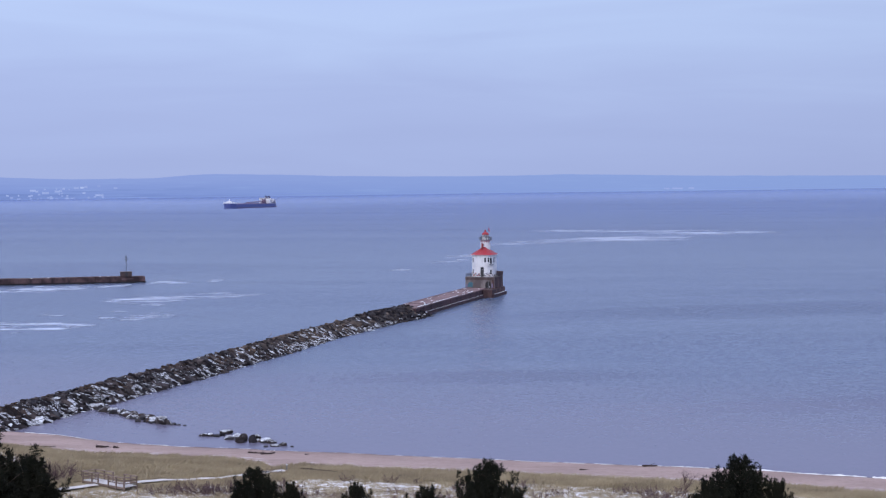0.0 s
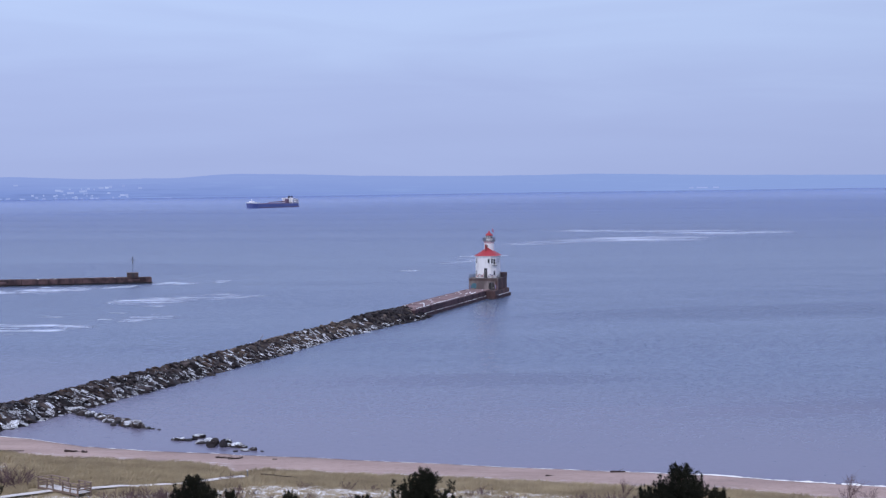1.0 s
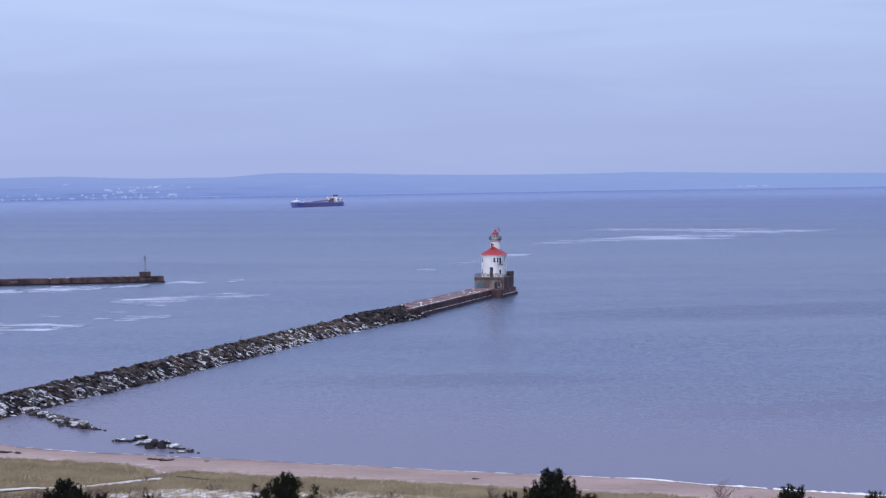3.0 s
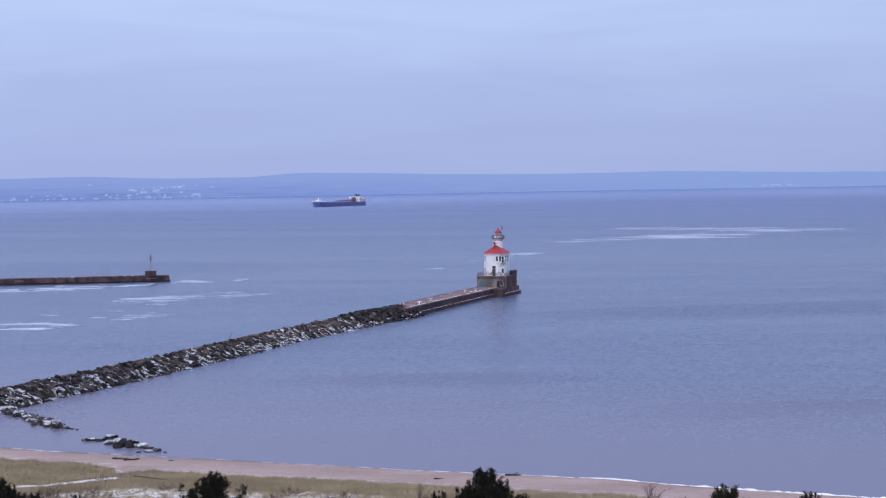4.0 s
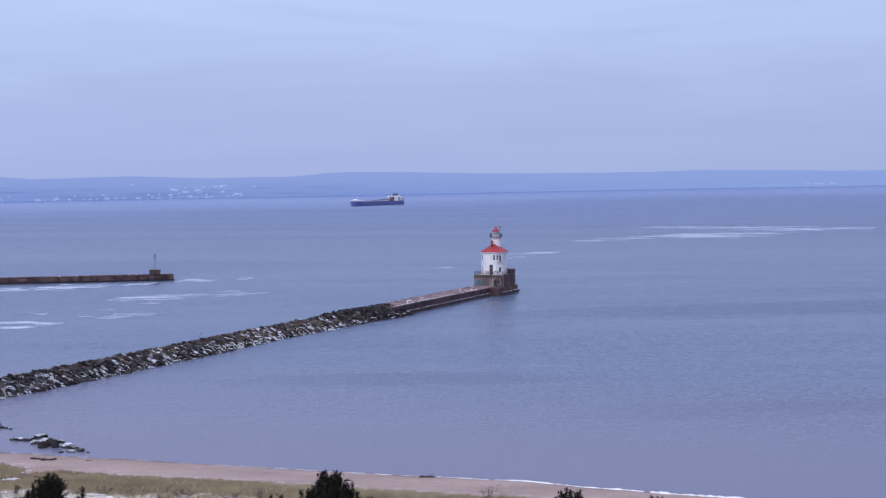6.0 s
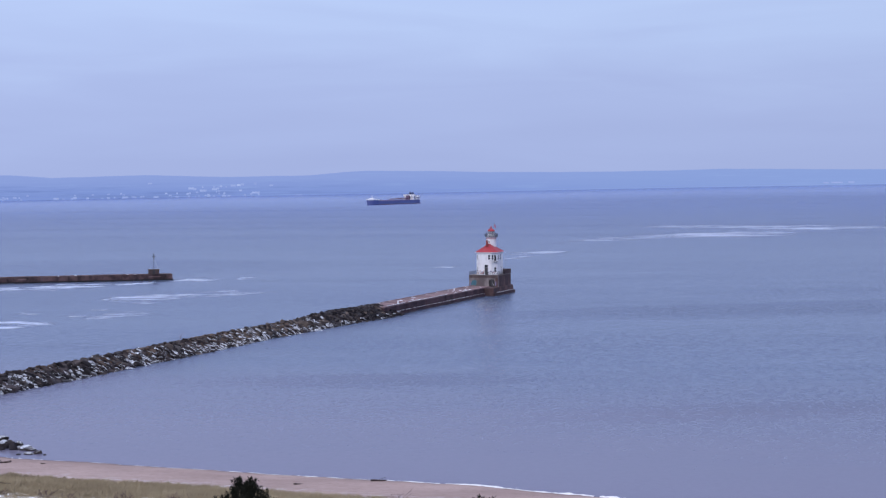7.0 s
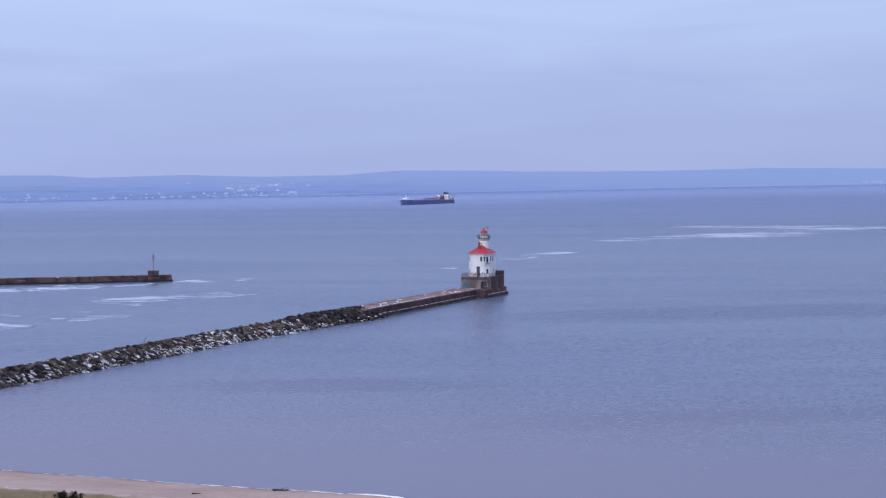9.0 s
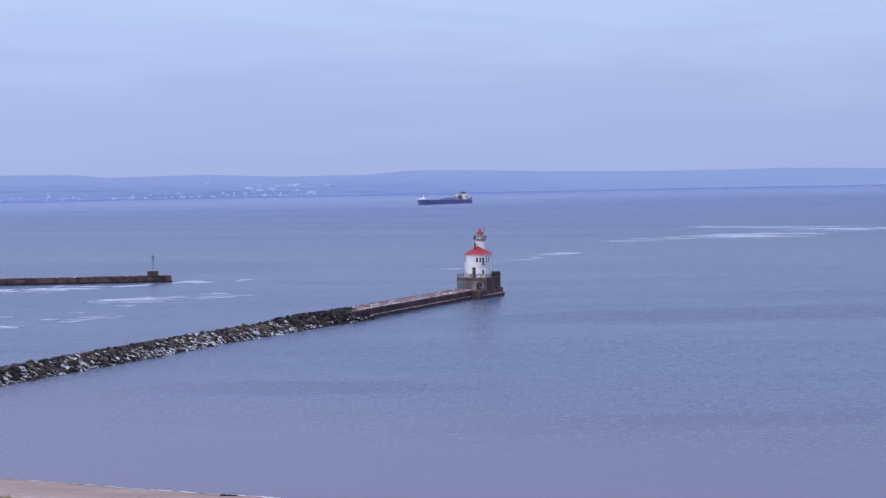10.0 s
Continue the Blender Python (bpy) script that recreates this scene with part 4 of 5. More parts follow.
def build_lighthouse():
    tz = PT + 0.26
    root = thing("lighthouse", PF @ pose(HX, HY, tz), "white two-storey lighthouse with red roof and round tower", "lighthouse")
    H1, H2 = 3.9, 7.55
    hx, hy, cut = 3.8, 4.9, 1.65
    part("lower_wall", extruded(house_ring(hx, hy, cut), 0.004, H1), M_WHITE, root, "stained white lower walls")
    part("string_course", extruded(house_ring(hx + 0.1, hy + 0.1, cut), H1 + 0.002, H1 + 0.22), M_WHITE, root)
    part("upper_wall", extruded(house_ring(hx - 0.02, hy - 0.02, cut), H1 + 0.222, H2), M_WHITE, root)
    part("cornice", extruded(house_ring(hx + 0.25, hy + 0.25, cut + 0.1), H2 + 0.002, H2 + 0.25), M_WHITE, root, "white boxed cornice")
    # hipped red roof with standing seams
    eave = house_ring(hx + 0.42, hy + 0.42, cut + 0.12)
    ridge = [(0.0, -0.9), (0.0, 0.9)]
    bm = bmesh.new()
    e = [bm.verts.new((x, y, H2 + 0.255)) for x, y in eave]
    a, b = bm.verts.new((0, ridge[0][1], H2 + 3.15)), bm.verts.new((0, ridge[1][1], H2 + 3.15))
    for q in ((e[0], e[1], a), (e[1], e[2], a), (e[2], e[3], b, a), (e[3], e[4], b), (e[4], e[5], b), (e[5], e[6], b), (e[6], e[7], a, b), (e[7], e[0], a)):
        bm.faces.new(q)
    bm.faces.new(e[::-1])
    part("roof", bm, M_RED, root, "bright red hipped roof")
    for i, (x, y) in enumerate(eave):
        top = ridge[0] if i in (0, 1, 2, 7) else ridge[1]
        part("hip_seam", bar((x, y, H2 + 0.29), (top[0], top[1], H2 + 3.19), 0.06), M_RED, root)
    part("eave_gutter", extruded(house_ring(hx + 0.46, hy + 0.46, cut + 0.14), H2 + 0.16, H2 + 0.252), M_WHITE, root)
    # chimney on the roof's shoulder
    ch = part("chimney", boxed(-0.5, 0.1, -2.7, -2.1, H2 + 1.6, H2 + 4.2, 0.04), M_BRICK, root, "dark red brick chimney")
    part("cap", boxed(-0.58, 0.18, -2.78, -2.02, H2 + 4.202, H2 + 4.38, 0.03), M_BRICK, ch)
    # tower
    ty = 1.9
    T0, T1 = H2 + 0.8, 13.0
    part("tower", turned([(1.80, T0), (1.72, T1)], n=40, at=(0, ty)), M_WHITE, root, "round white tower")
    part("tower_band", turned([(1.79, T1 - 0.68), (1.79, T1 - 0.54)], n=40, at=(0, ty)), M_RED, root, "red painted band under the gallery")
    part("gallery_bracket", turned([(1.76, T1 - 0.45), (2.15, T1 - 0.01)], n=40, at=(0, ty)), M_WHITE, root)
    part("gallery_deck", turned([(2.32, T1), (2.32, T1 + 0.2)], n=40, at=(0, ty)), M_BLACK, root, "black iron gallery")
    for i in range(16):
        g = 2 * math.pi * i / 16
        x, y = 2.22 * math.cos(g), ty + 2.22 * math.sin(g)
        part("gallery_post", bar((x, y, T1 + 0.2), (x, y, T1 + 1.2), 0.05), M_BLACK, root)
    for z in (0.55, 0.88, 1.2):
        bm = bmesh.new()
        for i in range(32):
            g, h = 2 * math.pi * i / 32, 2 * math.pi * (i + 1) / 32
            beam(bm, (2.22 * math.cos(g), ty + 2.22 * math.sin(g), T1 + z), (2.22 * math.cos(h), ty + 2.22 * math.sin(h), T1 + z), 0.045)
        part("gallery_rail", bm, M_BLACK, root)
    part("lantern_base", turned([(1.32, T1 + 0.204), (1.32, T1 + 0.95)], n=20, at=(0, ty)), M_WHITE, root)
    lan = part("lantern", turned([(1.16, T1 + 0.954), (1.16, T1 + 2.0)], n=10, at=(0, ty)), M_LANTERN, root, "glazed lantern room")
    for i in range(10):
        g = 2 * math.pi * i / 10
        x, y = 1.2 * math.cos(g), ty + 1.2 * math.sin(g)
        part("mullion", bar((x, y, T1 + 0.954), (x, y, T1 + 2.0), 0.06), M_WHITE, lan)
    part("lantern_roof", turned([(1.42, T1 + 2.004), (1.38, T1 + 2.14), (1.12, T1 + 2.5), (0.7, T1 + 2.82), (0.3, T1 + 3.02), (0.24, T1 + 3.15)], n=20, at=(0, ty)), M_RED, root, "red domed lantern roof")
    part("ventilator_ball", turned([(0.1, T1 + 3.152), (0.28, T1 + 3.3), (0.33, T1 + 3.47), (0.24, T1 + 3.64), (0.08, T1 + 3.74)], n=14, at=(0, ty)), M_RED, root)
    pole = part("mast", bar((0.7, ty + 0.7, T1 + 2.4), (0.95, ty + 0.7, T1 + 4.7), 0.04), M_STEEL, root, "thin mast with a faded pennant")
    bm = bmesh.new()
    for i in range(6):
        x0, x1 = 0.95 + 0.10 * i, 0.95 + 0.10 * (i + 1)
        w0, w1 = 0.07 * math.sin(i * 1.3), 0.07 * math.sin((i + 1) * 1.3)
        v = [bm.verts.new(c) for c in ((x0, ty + 0.7 + w0, T1 + 3.4 - 0.10 * i), (x1, ty + 0.7 + w1, T1 + 3.3 - 0.10 * i), (x1, ty + 0.7 + w1, T1 + 4.55 - 0.12 * i), (x0, ty + 0.7 + w0, T1 + 4.62 - 0.12 * i))]
        bm.faces.new(v)
    part("pennant", bm, M_PENNANT, pole, "faded red pennant")
    part("porthole", turned([(0.24, 0), (0.24, 0.08)], n=14), M_BLACK, root, "", pose(-0.25, ty - 1.72, T1 - 1.75, 90))
    # openings on the pier end (local -y), the cut corners and the sides
    f = -hy
    wz = H1 + 2.15
    window(root, pose(1.35, f, wz), 0.75, 1.6)
    door = part("door", boxed(-0.35, 0.85, f - 0.06, f + 0.05, 0.02, 2.6), M_BLACK, root, "dark tall doorway with transom light")
    part("transom", boxed(-0.35, 0.85, f - 0.05, f + 0.05, 2.65, 3.45), M_GLASS, door)
    part("door_frame", boxed(0.86, 1.0, f - 0.08, f + 0.04, 0.02, 3.5), M_WHITE, door)
    part("door_frame", boxed(-0.5, -0.36, f - 0.08, f + 0.04, 0.02, 3.5), M_WHITE, door)
    part("door_handle", boxed(0.68, 0.75, f - 0.12, f - 0.062, 1.0, 1.12), M_STEEL, door)
    for sgn in (-1, 1):
        corner = pose(sgn * (hx - cut / 2), -hy + cut / 2, 0, 0, 0, 45 * sgn)
        if sgn > 0:
            window(root, corner @ pose(-0.75, 0, wz), 0.7, 1.6)
            window(root, corner @ pose(0.3, 0, wz - 0.3), 0.8, 2.05)
            window(root, corner @ pose(0.3, 0, 1.75), 0.75, 1.6)
            bal = part("balcony", boxed(-0.4, 1.0, -0.85, -0.06, H1 + 0.50, H1 + 0.63), M_BLACK, root, "small iron balcony", corner)
            for x in (-0.37, 0.3, 0.97):
                part("baluster", bar((x, -0.82, H1 + 0.63), (x, -0.82, H1 + 1.5), 0.035), M_BLACK, bal)
            part("rail", bar((-0.4, -0.82, H1 + 1.5), (1.0, -0.82, H1 + 1.5), 0.04), M_BLACK, bal)
        else:
            window(root, corner @ pose(-0.4, 0, wz), 0.6, 1.6)
            window(root, corner @ pose(-0.4, 0, 1.9), 0.6, 1.5)
        for y in (-2.2, 0.1):
            window(root, pose(sgn * hx, y, wz, 0, 0, 90 * sgn), 0.95, 1.75)
        window(root, pose(sgn * hx, 1.1, 1.9, 0, 0, 90 * sgn), 0.6, 1.5)
    # graffiti on the lower wall and things left against it
    left, right = pose(-hx + cut / 2, -hy + cut / 2, 0, 0, 0, -45), pose(hx - cut / 2, -hy + cut / 2, 0, 0, 0, 45)
    part("graffiti", scribble(-2.1, -0.45, 0.25, 1.6, f - 0.012, 7, 9), M_REDSPRAY, root, "red sprayed scribble")
    part("graffiti", scribble(-1.9, -0.5, 0.2, 1.2, f - 0.05, 8, 5), M_VIOLET, root, "violet sprayed scribble")
    part("graffiti", scribble(1.1, 2.1, 0.2, 1.4, f - 0.012, 9, 6), M_VIOLET, root, "violet sprayed scribble")
    part("graffiti", scribble(-1.0, 1.0, 0.2, 1.4, -0.012, 5, 8), M_REDSPRAY, root, "red sprayed scribble", left)
    part("graffiti", scribble(-1.1, 1.1, 0.2, 1.3, -0.012, 4, 8), M_VIOLET, root, "violet sprayed scribble", right)
    part("graffiti", scribble(-1.0, 0.6, 0.25, 1.1, -0.05, 6, 4), M_REDSPRAY, root, "red sprayed scribble", right)
    return root


build_lighthouse()


def build_far_pier():
    """The second breakwater across the entry, with its beacon house."""
    x0, y0, x1, y1 = -336.0, 645.5, -124.2, 719.0
    ang = math.degrees(math.atan2(y1 - y0, x1 - x0))
    ln = math.hypot(x1 - x0, y1 - y0)
    m = pose(x1, y1, 0, 0, 0, ang)
    root = thing("far_pier", m, "long dark concrete pier across the harbour entry", "pier", kind="structure")
    rs = np.random.RandomState(8)
    x = -ln
    while x < 0:
        e = min(0.0, x + rs.uniform(9, 12))
        part("wall_block", boxed(x, e - 0.08, 0, 7, -1.5, 2.1 + rs.uniform(-0.1, 0.1), 0.1), M_PIER_FAR, root)
        part("cap_slab", boxed(x + 0.05, e - 0.12, 0.15, 6.9, 2.0, 2.5 + rs.uniform(-0.06, 0.06), 0.05), M_PIER_FAR, root)
        if rs.rand() < 0.55 and e - x > 3:
            part("worn_patch", boxed(x + 1, min(e - 0.3, x + rs.uniform(2, 6)), -0.05, 0.1, rs.uniform(0.9, 1.4), rs.uniform(1.6, 2.05), 0.05), M_DECK, root, "pale broken concrete")
        x = e
    part("ledge", boxed(-ln, 0.25, -0.6, -0.01, -1.5, 0.55, 0.05), M_PIER_FOOT, root, "black wet footing at the waterline")
    bm = bmesh.new()
    for i in range(11):
        cx = -rs.uniform(8, ln)
        lathe(bm, [(1.0, 2.42), (0.7, 2.58), (0.3, 2.63)], n=8, at=(cx, rs.uniform(0.6, 3)), sx=rs.uniform(0.3, 0.9), sy=0.4)
    part("cap_snow", bm, M_SNOW, root, "small drifts of snow")
    for i in range(26):  # the cap's edge has heaved and broken here and there
        cx, w = -rs.uniform(14, ln), rs.uniform(0.4, 1.7)
        part("broken_edge", boxed(cx - w, cx + w, 0.12, rs.uniform(0.7, 2.2), 2.40, 2.56 + rs.uniform(0.05, 0.28), 0.08), M_PIER_FAR if rs.rand() < 0.7 else M_BASE_BROWN, root)
    hut = thing("beacon_house", m @ pose(-7.6, 3.0, 2.55), "squat brown concrete beacon house with a tall mast", "beacon")
    part("wall", boxed(-2.2, 2.2, -1.6, 1.6, -0.02, 1.75, 0.08), M_BASE_BROWN, hut, "brown stained concrete block")
    part("roof_slab", boxed(-2.4, 2.4, -1.75, 1.75, 1.752, 1.95, 0.05), M_BASE, hut)
    part("door", boxed(-0.5, 0.5, -1.64, -1.603, 0.0, 1.6), M_BLACK, hut)
    part("mast", bar((0.1, 0, 1.95), (0.1, 0, 8.0), 0.11, 0.07, 8), M_BLACK, hut, "dark steel mast")
    part("crossarm", bar((-0.9, 0, 7.2), (1.1, 0, 7.2), 0.11), M_BLACK, hut)
    part("lamp", turned([(0.22, 7.8), (0.3, 8.0), (0.26, 8.3), (0.1, 8.5)], n=12, at=(0.1, 0)), M_BLACK, hut, "small dark beacon lamp")
    part("signal_box", boxed(-0.2, 0.4, -0.3, -0.06, 6.2, 7.3), M_STEEL, hut)
    part("stay", bar((-1.6, 0.5, 1.95), (0.1, 0, 6.5), 0.03), M_STEEL, hut)
    part("stay", bar((1.8, 0.5, 1.95), (0.1, 0, 6.5), 0.03), M_STEEL, hut)


build_far_pier()


def build_ship():
    root = thing("cargo_ship", pose(-370, 3295, 0.3, 0, 0, 162) @ Matrix.Diagonal((1.05, 1.05, 0.78, 1)), "long dark-hulled bulk freighter with white deckhouse at the stern", "ship")
    L, B = 200.0, 24.0
    st = [(-100, 0.80, 9.5), (-96, 0.95, 9.5), (-85, 1.0, 9.3), (60, 1.0, 9.2), (76, 0.98, 9.6), (86, 0.86, 12.0), (93, 0.62, 12.6), (98, 0.30, 13.2), (100, 0.04, 13.4)]
    bm = bmesh.new()
    prev = None
    for y, w, h in st:
        hw = B / 2 * w
        low = hw * (0.75 if y > 80 else 0.96)
        ring = [bm.verts.new(c) for c in ((-low, y - (1.5 if y > 95 else 0), -1), (-hw, y, h), (hw, y, h), (low, y - (1.5 if y > 95 else 0), -1))]
        if prev:
            for i in range(3):
                bm.faces.new((prev[i], prev[i + 1], ring[i + 1], ring[i]))
        else:
            bm.faces.new(ring)
        prev = ring
    bm.faces.new(prev[::-1])
    bmesh.ops.recalc_face_normals(bm, faces=bm.faces[:])
    part("hull", bm, M_HULL, root, "dark blue-grey steel hull, blued further by painted haze")
    part("boot_stripe", extruded([(-11.66, -99.8), (11.66, -99.8), (12.06, -84), (12.06, 76), (-12.06, 76), (-12.06, -84)], -1.0, 1.7), M_OXIDE, root, "dull red bottom paint at the waterline")
    part("deck", boxed(-10.5, 10.5, -70, 72, 9.25, 9.7), M_BOOT, root, "dull red main deck, blued by painted haze")
    for i in range(18):
        y = -62 + i * 7.4
        part("hatch_cover", boxed(-7, 7, y, y + 5.2, 9.704, 10.9, 0.15), M_BOOT, root)
    fc = bmesh.new()
    prev = None
    for y, w in ((77, 0.99), (86, 0.88), (93, 0.64), (98, 0.33), (100.2, 0.06)):
        hw = B / 2 * w
        ring = [fc.verts.new(c) for c in ((-hw, y, 10.6 + (y - 77) * 0.05), (-hw, y, 14.0), (hw, y, 14.0), (hw, y, 10.6 + (y - 77) * 0.05))]
        if prev:
            for i in range(3):
                fc.faces.new((prev[i], prev[i + 1], ring[i + 1], ring[i]))
        else:
            fc.faces.new(ring)
        prev = ring
    fc.faces.new(prev[::-1])
    bmesh.ops.recalc_face_normals(fc, faces=fc.faces[:])
    part("forecastle", fc, M_SHIPWHITE, root, "white forecastle")
    part("windlass_house", boxed(-4, 4, 80, 88, 14.0, 16.4, 0.3), M_SHIPWHITE, root)
    part("fore_mast", bar((0, 84, 16.4), (0, 84, 22.5), 0.45, 0.25, 8), M_SHIPWHITE, root)
    for w, y0, y1, z0, z1 in ((22, -98, -70, 9.5, 12.5), (20, -78, -70, 12.52, 16.0), (20, -77.5, -70.5, 16.02, 19.2), (23.5, -77, -71, 19.22, 23.2), (21, -98, -88, 12.52, 16.6), (19, -97.5, -90, 16.62, 20.6)):
        tier = part("house_tier", boxed(-w / 2, w / 2, y0, y1, z0, z1, 0.2), M_SHIPWHITE, root, "white deckhouse tier")
        part("window_strip", boxed(-w / 2 + 1, w / 2 - 1, y1 + 0.01, y1 + 0.05, z1 - 1.6, z1 - 0.7), M_GLASS, tier)
        part("window_strip", boxed(-w / 2 - 0.05, -w / 2 - 0.01, y0 + 1, y1 - 1, z1 - 1.6, z1 - 0.7), M_GLASS, tier)
        part("window_strip", boxed(w / 2 + 0.01, w / 2 + 0.05, y0 + 1, y1 - 1, z1 - 1.6, z1 - 0.7), M_GLASS, tier)
    part("funnel", boxed(-5, 5, -87, -80, 12.52, 22.8, 0.6), M_HULL, root, "dark funnel casing")
    for sx in (-1, 1):
        part("funnel_top", boxed(sx * 2.6 - 1.1, sx * 2.6 + 1.1, -86, -81, 22.82, 28.2, 0.3), M_FUNNEL, root, "black funnel")
    part("funnel_band", boxed(-5.1, 5.1, -87.1, -79.9, 19.0, 21.2, 0.3), M_BOOT, root)
    part("radar_mast", bar((0, -74, 22.4), (0, -74, 29.5), 0.6, 0.3, 8), M_BLACK, root)
    part("boom_tower", boxed(-2.8, 2.8, -69.9, -63.5, 9.7, 20.5, 0.4), M_OXIDE, root, "dull red boom tower before the house")
    part("unloading_boom", bar((0, -63, 14.6), (0, 12, 12.6), 1.5, 1.1, 4), M_OXIDE, root, "long self-unloading boom laid along the deck")
    for sx in (-1, 1):
        part("bridge_wing", boxed(sx * 11.2 - 1.5, sx * 11.2 + 1.5, -82, -78, 17.6, 19.41), M_SHIPWHITE, root)
        part("lifeboat", turned([(0.3, -3.4), (1.1, -2.4), (1.3, 0), (1.1, 2.4), (0.3, 3.4)], n=10), M_BOOT, root, "dull red lifeboat", pose(sx * 11.4, -88, 15.2, 90))
    return root


build_ship()


# ---- broken ice on the water ----
ICE_V, ICE_F, ICE_C = [], [], []


def ice_tongue(pts, core, seed):
    """One sheet of slush along a line of (x, y, half width), frayed at its edges."""
    n, m, at = 60, 10, len(ICE_V)
    ks = np.linspace(0, 1, len(pts))
    for i in range(n + 1):
        k = i / n
        x, y, w = (float(np.interp(k, ks, [p[j] for p in pts])) for j in range(3))
        mid = 0.6 * w * noise.noise((k * 5, seed, 0.4))
        w *= 2.3 + 0.9 * noise.noise((k * 9, seed, 3.3))
        for j in range(m + 1):
            q = 2 * j / m - 1
            ICE_V.append((x, y + mid + w * q, 0.03 + 0.006 * (seed % 9)))
            ICE_C.append((core * (1 - q * q)) * min(1.0, 4 * k, 4 * (1 - k)))
    for i in range(n):
        for j in range(m):
            a = at + i * (m + 1) + j
            ICE_F.append((a, a + m + 1, a + m + 2, a + 1))


# the long raft off the light station
ice_tongue(((40, 1535, 10), (110, 1488, 22), (160, 1468, 36), (220, 1454, 42), (262, 1450, 30), (300, 1456, 10)), 1.5, 3)
ice_tongue(((0, 1092, 14), (30, 1150, 20), (71, 1228, 26), (115, 1267, 26), (180, 1314, 42), (236, 1425, 28)), 1.5, 8)
ice_tongue(((-8, 955, 8), (5, 964, 13), (22, 982, 14), (38, 998, 6)), 1.2, 13)
ice_tongue(((-12, 878, 7), (2, 899, 14), (18, 924, 7)), 1.05, 14)
ice_tongue(((-28, 809, 4), (-20, 816, 6.5), (-12, 823, 4)), 1.3, 15)
# rafts in the harbour entry
ice_tongue(((-165, 470, 6), (-124, 482, 7), (-112, 488, 7), (-97, 494, 3)), 2.4, 5)
ice_tongue(((-160, 500, 5), (-129, 499, 4.5), (-117, 494, 6), (-97, 495, 2.5)), 1.1, 6)
ice_tongue(((-106, 522, 2.6), (-98, 522, 2.6)), 1.1, 16)
ice_tongue(((-100, 523, 5), (-91, 526, 8.5), (-78, 533, 3)), 1.15, 11)
ice_tongue(((-108, 548, 3), (-99, 548, 3)), 0.9, 17)
ice_tongue(((-119, 601, 4), (-110, 600, 4)), 0.95, 18)
ice_tongue(((-122, 600, 5), (-106, 606, 11), (-92, 620, 14), (-80, 628, 9), (-60, 634, 3)), 1.5, 7)
ice_tongue(((-104, 585, 4), (-92, 579, 4)), 0.95, 19)
ice_tongue(((-123, 708, 5), (-117, 721, 9), (-102, 714, 5)), 1.7, 20)
ice_tongue(((-101, 729, 5), (-92, 729, 5)), 1.1, 21)
ice_tongue(((-85, 711, 5), (-75, 710, 5)), 1.2, 22)
ice_tongue(((-127, 535, 3), (-115, 530, 3)), 0.8, 23)
# slush along the foot of the far pier
ice_tongue(((-210, 640, 6), (-175, 656, 7), (-161, 657, 5)), 2.0, 9)
ice_tongue(((-172, 668, 8), (-152, 673, 11), (-136, 684, 7)), 1.9, 24)
ice_tongue(((-141, 686, 4.5), (-124, 697, 4.5)), 1.8, 25)
ice = new("slush_ice", mesh_of("slush_ice", ICE_V, ICE_F, M_ICE))
ice.data.attributes.new("cover", "FLOAT", "POINT").data.foreach_set("value", ICE_C)
tagged(ice, "pale torn rafts of slush ice drifting on the lake", "ice", kind="stuff")


def shore_rim():
    """Ice and foam washed up in a thin, broken, uneven line along the water's edge."""
    bm = bmesh.new()
    prev = None
    for x in np.arange(-68, 115, 0.35):
        x = float(x)
        y = lerp(x, SHORE_X, SHORE_Y) + 0.7 * noise.noise((x * 0.11, 3.0, 0)) + 0.25 * noise.noise((x * 0.5, 9.0, 0))
        much = lerp(x, (-68, -45, -10, 4, 20, 45, 85), (0.12, 0.08, 0.05, 0.06, 0.13, 0.26, 0.55)) 
        w = much * (lerp(x, (20, 60), (0.45, 0.85)) + 1.2 * noise.noise((x * 0.13, 1.0, 5.0)) + 1.1 * noise.noise((x * 0.55, 4.0, 2.0)) + 0.9 * noise.noise((x * 1.7, 4.0, 7.0)))
        if w < 0.012:
            prev = None
            continue
        ring = [bm.verts.new((x, y - w, 0.0)), bm.verts.new((x, y - w * 0.3, 0.01 + 0.35 * w)), bm.verts.new((x, y + w, 0.01 + 0.2 * w)), bm.verts.new((x, y + 1.2 * w, -0.05))]
        if prev:
            for a in range(3):
                bm.faces.new((prev[a], ring[a], ring[a + 1], prev[a + 1]))
        prev = ring
    return tagged(part("shore_ice", bm, M_SNOW), "broken white rim of ice along the water's edge", "ice", kind="stuff")


shore_rim()


